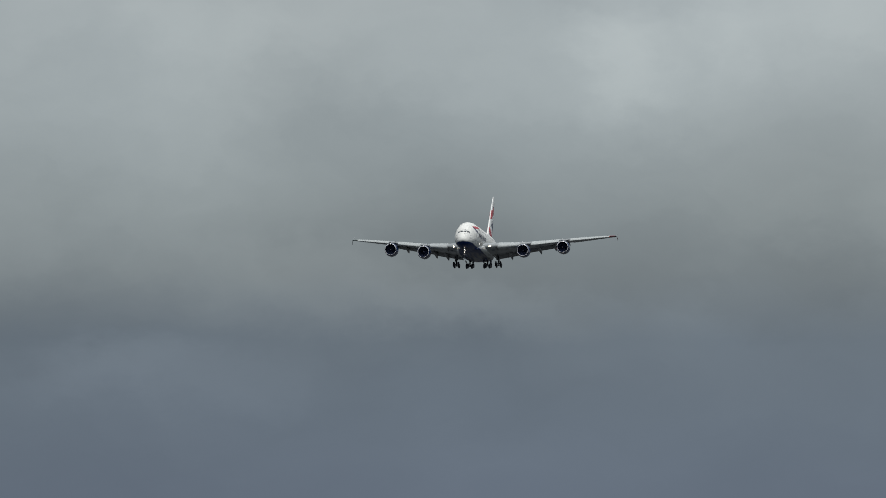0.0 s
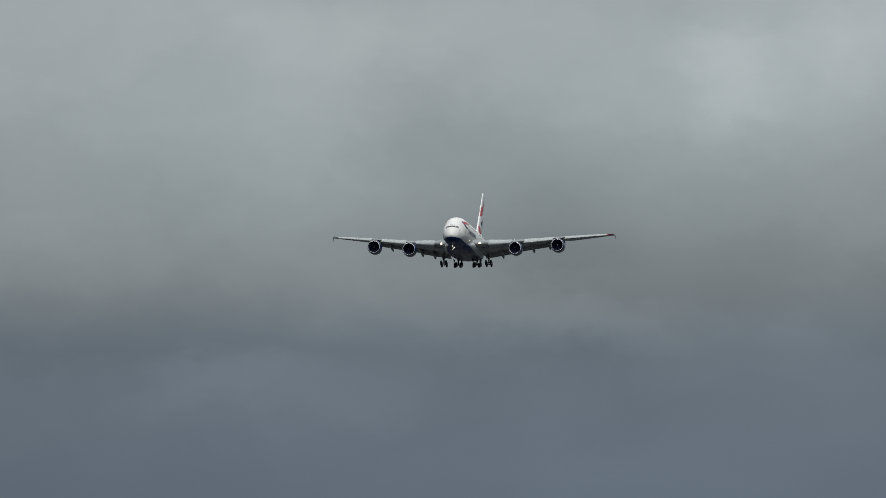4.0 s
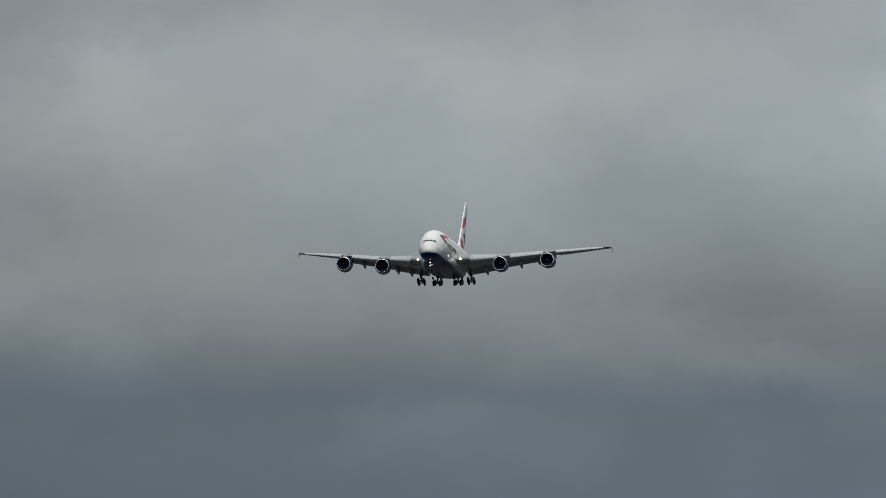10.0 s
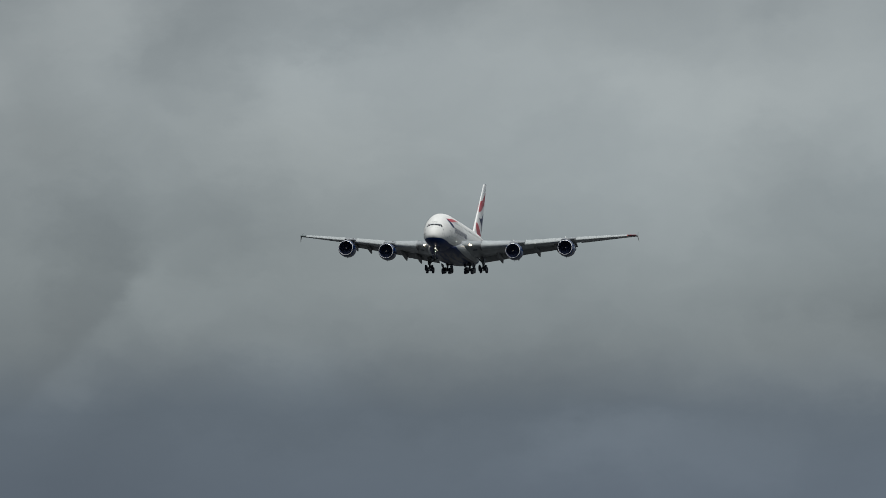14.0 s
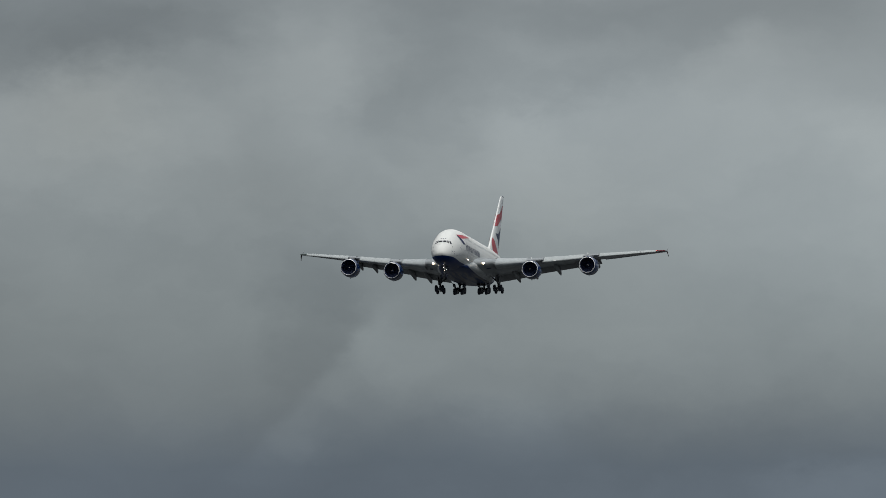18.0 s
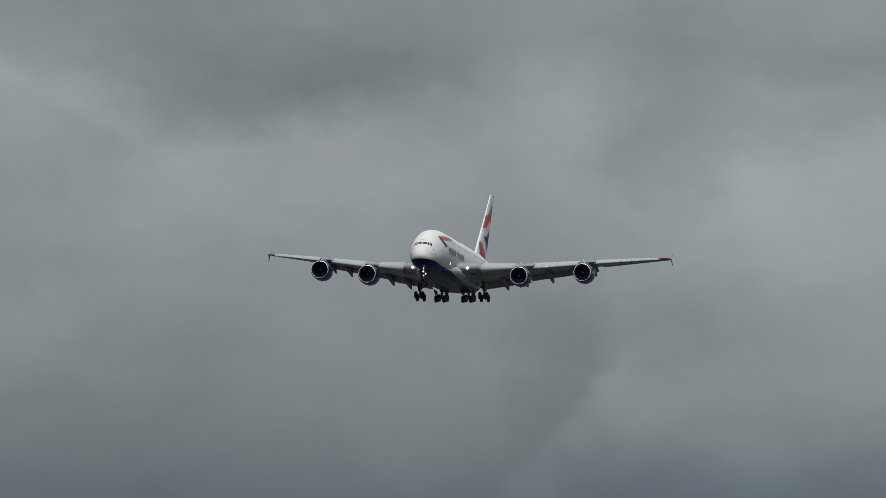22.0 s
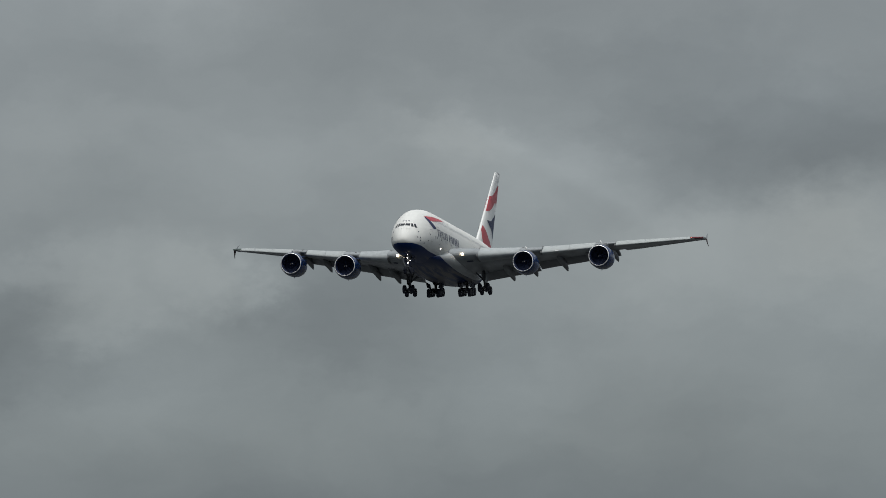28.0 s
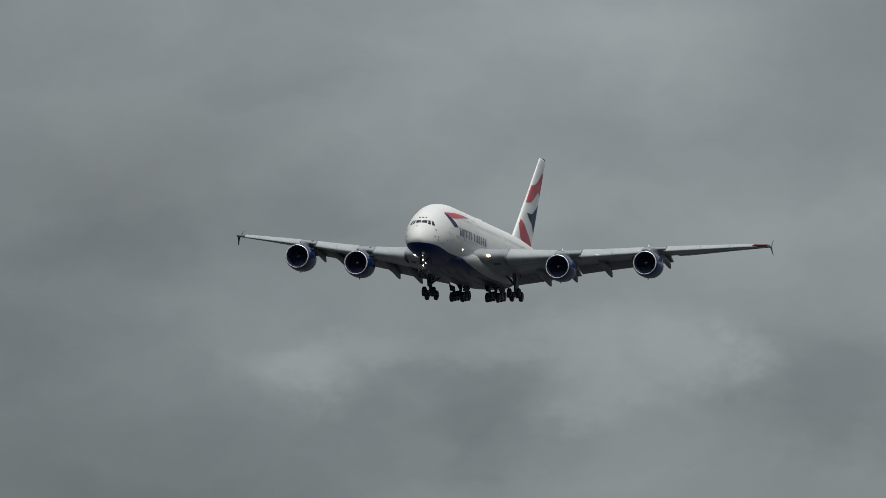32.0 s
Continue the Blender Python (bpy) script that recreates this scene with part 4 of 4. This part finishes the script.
def build_tail(plane):
    rows = []
    for i in range(17):
        s = i / 16
        rows.append([fin_point(1, s, c) for c in FOIL] + [fin_point(-1, s, c) for c in FOIL[::-1][1:-1]])
    # rounded cap
    last = rows[-1]
    mid = sum((Vector(p) for p in last), Vector()) / len(last)
    for k, up in ((0.93, 0.10), (0.75, 0.17)):
        rows.append([Vector((p.x * k * 0.8, mid.y + (p.y - mid.y) * (0.5 + 0.5 * k) + 0.1, p.z + up)) for p in last])
    rows.insert(0, [Vector((p.x, p.y, p.z - 1.2)) for p in rows[0]])
    fin = skin("tail_fin", rows, MAT["white"], plane, "tall white tail fin with red and navy flag waves", edge=60)
    # unlit dark fairing, added for the dark line on top of the fin
    box("fin_tip_fairing", (0.16, 1.5, 0.14), (0, 70.9, 17.50), MAT["inlet"], fin, (-4, 0, 0), 0.03, "dark fairing on the fin's tip")
    waves = (
        ("tail_wave_red", "red", 0.0, 1.0, ((0, 0.25, 0.5, 0.75, 1.0), (0.665, 0.695, 0.765, 0.845, 0.865)), ((0, 0.25, 0.5, 0.75, 1.0), (0.455, 0.475, 0.55, 0.625, 0.58))),
        ("tail_wave_blue", "flag_blue", 0.22, 1.0, ((0, 0.22, 0.5, 0.77, 1.0), (0.36, 0.345, 0.35, 0.42, 0.49)), ((0, 0.22, 0.42, 0.78, 1.0), (0.35, 0.335, 0.29, 0.235, 0.14))),
        ("tail_wave_red", "red", 0.03, 1.0, ((0, 0.10, 0.25, 0.5, 0.75, 1.0), (0.26, 0.235, 0.20, 0.135, 0.085, 0.02)), ((0, 0.10, 0.25, 0.5, 0.75, 1.0), (0.22, 0.12, 0.03, -0.02, -0.03, -0.03))),
    )
    for side in (1, -1):
        for name, mat, c0, c1, top, low in waves:
            def wave(u, v, side=side, top=top, low=low, c0=c0, c1=c1):
                c = c0 + (c1 - c0) * u
                a, b = glide(*low, c), glide(*top, c)
                return fin_point(side, a + (b - a) * v, c, 0.03)
            patch(name, wave, 24, 8, MAT[mat], fin)
        # seam of the two rudder halves
        for s0, s1 in ((0.04, 0.5), (0.51, 0.97)):
            def seam(u, v, side=side, s0=s0, s1=s1):
                return fin_point(side, s0 + (s1 - s0) * u, 0.70 + 0.006 * v, 0.034)
            patch("rudder_seam", seam, 8, 1, MAT["seal"], fin)
    # tailplane
    for side in (1, -1):
        rows = []
        for i in range(11):
            s = i / 10
            x = 0.8 + 14.4 * s
            le, te, z = 60.0 + 9.2 * s, 68.6 + 3.6 * s, 2.0 + 1.6 * s
            ch = te - le
            up = [(side * x, le + ch * c, z + 0.10 * ch * foil_half(c)) for c in FOIL]
            dn = [(side * x, le + ch * c, z - 0.10 * ch * foil_half(c)) for c in FOIL[::-1][1:-1]]
            rows.append(up + dn)
        skin("tailplane", rows, MAT["wing"], plane, "grey swept tailplane", edge=60)
    skin("exhaust_cone", revolve([(0.0, 0.40), (0.3, 0.34), (0.5, 0.22)], (0, 72.5, 2.74), 20), MAT["hot"], plane)


# ---------------------------------------------------------------- landing gear


def wheel(name, x, y, z, r, wide, parent):
    prof = [(-wide / 2, r * 0.60), (-wide / 2, r * 0.82), (-wide * 0.42, r * 0.93), (-wide * 0.26, r * 0.985), (0, r), (wide * 0.26, r * 0.985), (wide * 0.42, r * 0.93), (wide / 2, r * 0.82), (wide / 2, r * 0.60)]
    tyre = skin(name, revolve(prof, (x, y, z), 28, axis="x"), MAT["rubber"], parent, "black rubber tyre")
    skin("hub", revolve([(-wide * 0.44, 0.05), (-wide * 0.46, r * 0.35), (-wide * 0.515, r * 0.6), (wide * 0.515, r * 0.6), (wide * 0.46, r * 0.35), (wide * 0.44, 0.05)], (x, y, z), 20, axis="x"), MAT["hub"], tyre)
    return tyre


def build_gear(plane):
    # nose gear with its lamps
    y0 = 4.1
    leg = tube("nose_gear", [(0, y0 - 0.1, -3.9), (0, y0, -5.2), (0, y0 + 0.05, -6.5)], [0.17, 0.16, 0.11], MAT["steel"], plane, 14, "grey nose landing gear with lit lamps")
    tube("axle", [(-0.5, y0 + 0.05, -6.5), (0.5, y0 + 0.05, -6.5)], 0.09, MAT["steel"], leg)
    tube("drag_brace", [(0.0, y0 + 2.6, -4.1), (0.0, y0 + 0.1, -5.3)], 0.09, MAT["steel"], leg)
    tube("torque_link", [(0, y0 - 0.05, -5.7), (0, y0 - 0.4, -6.05), (0, y0 - 0.02, -6.4)], 0.05, MAT["steel"], leg)
    for s in (-1, 1):
        wheel("nose_wheel", s * 0.46, y0 + 0.05, -6.5, 0.62, 0.42, leg)
        box("nose_gear_door", (0.06, 1.9, 0.95), (s * 0.62, y0 + 1.3, -4.62), MAT["door_navy"], leg, (0, s * 4, 0))
    box("light_bar", (1.0, 0.10, 0.12), (0, y0 - 0.28, -4.85), MAT["steel"], leg)
    for x, z, r in ((-0.02, -4.62, 0.09), (0.44, -5.05, 0.075), (0.06, -5.40, 0.085), (-0.02, -4.05, 0.04)):
        skin("taxi_light", revolve([(-0.10, 0.02), (-0.09, r * 0.8), (-0.02, r), (0.1, r * 0.8)], (x, y0 - 0.38, z), 16), MAT["lamp_small"], leg, "lit taxi light")
    # wing gears, four wheels each; body gears, six wheels each
    for side in (1, -1):
        for kind, x, y, top, axles, tilt, half in (("wing_gear", 6.3, 32.9, -3.2, (-0.85, 0.85), -12, 0.68), ("body_gear", 2.64, 36.0, -4.6, (-1.7, 0.0, 1.7), 9, 0.78)):
            x *= side
            zc = -6.38 if kind == "wing_gear" else -6.42
            leg = tube(kind, [(x - side * (0.25 if kind == "wing_gear" else 0), y - 0.3, top), (x, y, -5.3), (x, y, zc)], [0.26, 0.24, 0.17], MAT["steel"], plane, 16, "tall grey main landing gear leg with bogie")
            a = radians(tilt)
            front, rear = axles[0] - 0.25, axles[-1] + 0.25
            tube("bogie_beam", [(x, y + front * math.cos(a), zc + front * math.sin(a)), (x, y + rear * math.cos(a), zc + rear * math.sin(a))], 0.17, MAT["steel"], leg)
            tube("side_brace", [(x - side * 2.0, y + 0.1, top + 0.1), (x, y, -5.2)], 0.10, MAT["steel"], leg)
            tube("drag_brace", [(x, y + 2.8, top), (x, y + 0.05, -5.2)], 0.09, MAT["steel"], leg)
            tube("torque_link", [(x, y - 0.2, -5.2), (x, y - 0.65, -5.75), (x, y - 0.15, -6.2)], 0.06, MAT["steel"], leg)
            for b in axles:
                yy, zz = y + b * math.cos(a), zc + b * math.sin(a)
                tube("axle", [(x - half, yy, zz), (x + half, yy, zz)], 0.09, MAT["steel"], leg, 10)
                for s in (-1, 1):
                    wheel("main_wheel", x + s * half, yy, zz, 0.72, 0.50, leg)
            if kind == "wing_gear":
                box("gear_door", (0.07, 1.7, 1.9), (x + side * 0.32, y - 0.1, -4.5), MAT["flap"], leg, (0, side * 6, 0))
                tube("retraction_jack", [(x - side * 1.3, y + 0.9, -3.9), (x - side * 0.1, y + 0.1, -4.9)], 0.13, MAT["steel"], leg, 10)
            else:
                for s in (-1, 1):
                    box("gear_door", (0.07, 3.2, 0.95), (x + s * 1.05, y - 0.6, -5.35), MAT["door_navy"], leg, (0, s * 14, 0))
                tube("retraction_jack", [(x, y - 2.2, -4.9), (x, y - 0.1, -5.4)], 0.12, MAT["steel"], leg, 10)
                for b in axles[:2]:
                    tube("brake_rod", [(x + 0.25, y + b, zc - 0.25), (x + 0.25, y + b + 1.5, zc - 0.22)], 0.05, MAT["steel"], leg, 8)


def build_airliner():
    plane = tagged(new("airliner"), "white and navy four-engined double-deck airliner, gear and flaps down", "airplane")
    build_hull(plane)
    for side in (1, -1):
        build_wing(plane, side)
        for x, y, z in ((14.88, 22.7, -3.20), (25.78, 30.6, -1.60)):
            p = wing_point(x, 0.0, 0.0)
            build_engine(plane, side * x, y, z, p.y, p.z)
    build_tail(plane)
    build_gear(plane)
    return plane


airliner = build_airliner()

# ---------------------------------------------------------------- passing bird


def build_bird():
    """A dark pigeon-sized bird; its beak points to +x."""
    bird = tagged(new("bird"), "small dark bird in fast level flight", "bird")
    rows = []
    for x, r, z in ((-0.17, 0.012, -0.004), (-0.13, 0.03, -0.003), (-0.06, 0.048, -0.004), (0.02, 0.055, -0.004), (0.08, 0.046, 0.002), (0.115, 0.032, 0.010), (0.145, 0.030, 0.014), (0.168, 0.020, 0.012), (0.176, 0.008, 0.010)):
        rows.append([(x, r * math.cos(2 * math.pi * k / 14), z + 0.85 * r * math.sin(2 * math.pi * k / 14)) for k in range(14)])
    skin("body", rows, MAT["feather"], bird, edge=80)
    skin("beak", [[(x, r * math.cos(2 * math.pi * k / 8), 0.008 + r * math.sin(2 * math.pi * k / 8)) for k in range(8)] for x, r in ((0.172, 0.009), (0.188, 0.005), (0.20, 0.001))], MAT["beak"], bird)
    # fanned tail of five feathers in one rigid piece
    rows = []
    for x, half in ((-0.12, 0.02), (-0.18, 0.035), (-0.235, 0.045)):
        rows.append([(x - 0.012 * abs(math.sin(j * 1.9)) * (1 if x < -0.2 else 0), half * j / 4, 0.0 - 0.002 * abs(j)) for j in range(-4, 5)] + [(x, half * j / 4, 0.006) for j in range(4, -5, -1)])
    skin("tail", rows, MAT["feather_light"], bird)
    wings = []
    for side in (1, -1):
        # inner and outer wing in one swept blade, hinged at the shoulder
        rows = []
        for s, front, back_, thick in ((0.0, 0.065, -0.055, 0.012), (0.06, 0.075, -0.062, 0.010), (0.12, 0.062, -0.062, 0.007), (0.17, 0.025, -0.075, 0.005), (0.21, -0.025, -0.09, 0.004), (0.24, -0.075, -0.105, 0.002)):
            n = 7
            up = [(front + (back_ - front) * j / (n - 1), side * s, thick * math.sin(math.pi * (0.15 + 0.7 * j / (n - 1))) + 0.012 * math.sin(s * 9)) for j in range(n)]
            dn = [(x, y, z - thick * 0.9) for x, y, z in up[::-1]]
            rows.append(up + dn)
        wings.append(skin("wing", rows, MAT["feather"], bird, edge=80, m=pose(0.01, side * 0.035, 0.02)))
    for part in bird.children:
        part.data.transform(Matrix.Scale(0.85, 4))
    return bird, wings


bird, bird_wings = build_bird()

# ---------------------------------------------------------------- what moves
FLIGHT_PATH = [
    (0, pose(-530.39, 4463.10, 324.45, -1.469, -0.322, -0.881)),
    (0.5, pose(-530.34, 4427.76, 322.57, -1.592, -0.177, -0.771)),
    (1, pose(-530.29, 4392.41, 320.70, -1.702, -0.053, -0.654)),
    (1.5, pose(-530.24, 4357.05, 318.83, -1.808, 0.014, -0.545)),
    (2, pose(-530.20, 4321.67, 316.95, -1.895, 0.011, -0.443)),
    (2.5, pose(-530.16, 4286.26, 315.07, -1.973, -0.039, -0.372)),
    (3, pose(-530.11, 4250.80, 313.19, -2.062, -0.082, -0.312)),
    (3.5, pose(-530.06, 4215.30, 311.31, -2.134, -0.100, -0.243)),
    (5.5, pose(-529.83, 4073.04, 303.75, -2.323, 0.000, 0.221)),
    (6, pose(-529.77, 4037.39, 301.84, -2.290, 0.489, 0.452)),
    (6.5, pose(-529.71, 4001.66, 299.92, -2.195, 1.000, 0.729)),
    (7, pose(-529.68, 3965.83, 297.99, -2.069, 1.183, 0.955)),
    (7.5, pose(-529.66, 3929.92, 296.05, -1.944, 0.955, 1.078)),
    (8, pose(-529.68, 3893.91, 294.11, -1.818, 0.450, 1.051)),
    (8.5, pose(-529.72, 3857.80, 292.18, -1.719, -0.027, 0.862)),
    (9, pose(-529.79, 3821.61, 290.27, -1.680, -0.351, 0.574)),
    (9.5, pose(-529.88, 3785.33, 288.36, -1.736, -0.612, 0.274)),
    (10, pose(-529.98, 3748.96, 286.47, -1.828, -0.568, 0.029)),
    (10.5, pose(-530.07, 3712.50, 284.58, -1.886, -0.019, -0.201)),
    (11, pose(-530.17, 3675.95, 282.70, -1.921, 0.732, -0.385)),
    (11.5, pose(-530.25, 3639.32, 280.82, -1.915, 1.081, -0.589)),
    (12, pose(-530.32, 3602.61, 278.94, -1.881, 0.923, -0.783)),
    (12.5, pose(-530.38, 3565.81, 277.05, -1.859, 0.537, -0.953)),
    (13, pose(-530.41, 3528.93, 275.16, -1.857, 0.296, -1.069)),
    (13.5, pose(-530.43, 3491.97, 273.25, -1.859, 0.353, -1.115)),
    (14, pose(-530.43, 3454.92, 271.34, -1.851, 0.609, -1.105)),
    (14.5, pose(-530.42, 3417.79, 269.41, -1.830, 0.849, -1.060)),
    (16.5, pose(-530.38, 3268.95, 261.71, -1.621, 0.969, -0.831)),
    (17, pose(-530.38, 3231.66, 259.79, -1.563, 0.726, -0.871)),
    (17.5, pose(-530.41, 3194.30, 257.88, -1.516, 0.429, -0.990)),
    (18, pose(-530.44, 3156.86, 255.98, -1.498, 0.254, -1.146)),
    (18.5, pose(-530.47, 3119.36, 254.08, -1.512, 0.267, -1.284)),
    (19, pose(-530.49, 3081.78, 252.19, -1.553, 0.495, -1.324)),
    (19.5, pose(-530.48, 3044.14, 250.30, -1.628, 0.871, -1.232)),
    (20, pose(-530.46, 3006.43, 248.41, -1.730, 1.280, -1.062)),
    (20.5, pose(-530.42, 2968.66, 246.52, -1.830, 1.625, -0.854)),
    (21, pose(-530.37, 2930.83, 244.61, -1.870, 1.814, -0.682)),
    (21.5, pose(-530.33, 2892.93, 242.70, -1.819, 1.706, -0.590)),
    (22, pose(-530.30, 2854.97, 240.78, -1.669, 1.482, -0.563)),
    (22.5, pose(-530.26, 2816.95, 238.86, -1.496, 1.360, -0.565)),
    (23, pose(-530.23, 2778.87, 236.94, -1.382, 1.376, -0.550)),
    (23.5, pose(-530.18, 2740.73, 235.04, -1.362, 1.443, -0.478)),
    (24, pose(-530.14, 2702.52, 233.16, -1.412, 1.397, -0.357)),
    (24.5, pose(-530.09, 2664.26, 231.28, -1.479, 1.126, -0.223)),
    (25, pose(-530.06, 2625.94, 229.41, -1.536, 0.710, -0.118)),
    (25.5, pose(-530.06, 2587.56, 227.54, -1.592, 0.291, -0.093)),
    (27.5, pose(-530.14, 2433.81, 220.07, -1.951, -0.661, -0.450)),
    (28, pose(-530.14, 2395.33, 218.20, -2.011, -0.351, -0.427)),
    (28.5, pose(-530.11, 2356.80, 216.31, -1.992, 0.369, -0.277)),
    (29, pose(-530.09, 2318.25, 214.41, -1.930, 1.179, -0.068)),
    (29.5, pose(-530.06, 2279.66, 212.49, -1.868, 1.744, 0.079)),
    (30, pose(-530.06, 2241.04, 210.55, -1.789, 1.750, 0.086)),
    (30.5, pose(-530.07, 2202.41, 208.60, -1.685, 1.553, -0.002)),
    (31, pose(-530.10, 2163.76, 206.64, -1.584, 1.517, -0.074)),
    (31.5, pose(-530.13, 2125.11, 204.68, -1.432, 1.798, -0.129)),
    (32, pose(-530.15, 2086.46, 202.71, -1.245, 2.352, -0.177)),
]


def motions():
    walk(airliner, FLIGHT_PATH)
    # the bird crosses low in front of the cloud band at about 22 m/s
    def at(t):
        return pose(-41.64 + 22.7 * (t - 11.1), 246.5 + 3.3 * (t - 11.1) , 17.86 - 0.6 * (t - 11.1) + 0.9 * (t - 11.1) ** 2, 0, 0, 8)
    walk(bird, [(0.0, pose(-293, 210, 26, 0, 0, 8)), (8.0, pose(-112, 236.3, 21, 0, 0, 8)), (10.6, at(10.6)), (11.1, at(11.1)), (11.3, at(11.3)), (11.5, at(11.5)), (11.7, at(11.7)), (12.2, at(12.2)), (32.0, pose(432, 300, 36, 0, 0, 8))])
    for side, blade in zip((1, -1), bird_wings):
        beats = [(0.0, pose(0.01, side * 0.035, 0.02, side * 10, 0, 0))]
        for k in range(21):
            t = 10.3 + 0.1 * k
            up = 17 if k % 2 == 0 else -44
            up = 6 if k == 13 else up
            beats.append((t, pose(0.01, side * 0.035, 0.02, side * up, 0, side * (-16 if up > 0 else 0))))
        beats.append((32.0, pose(0.01, side * 0.035, 0.02, side * 10, 0, 0)))
        walk(blade, beats)


motions()
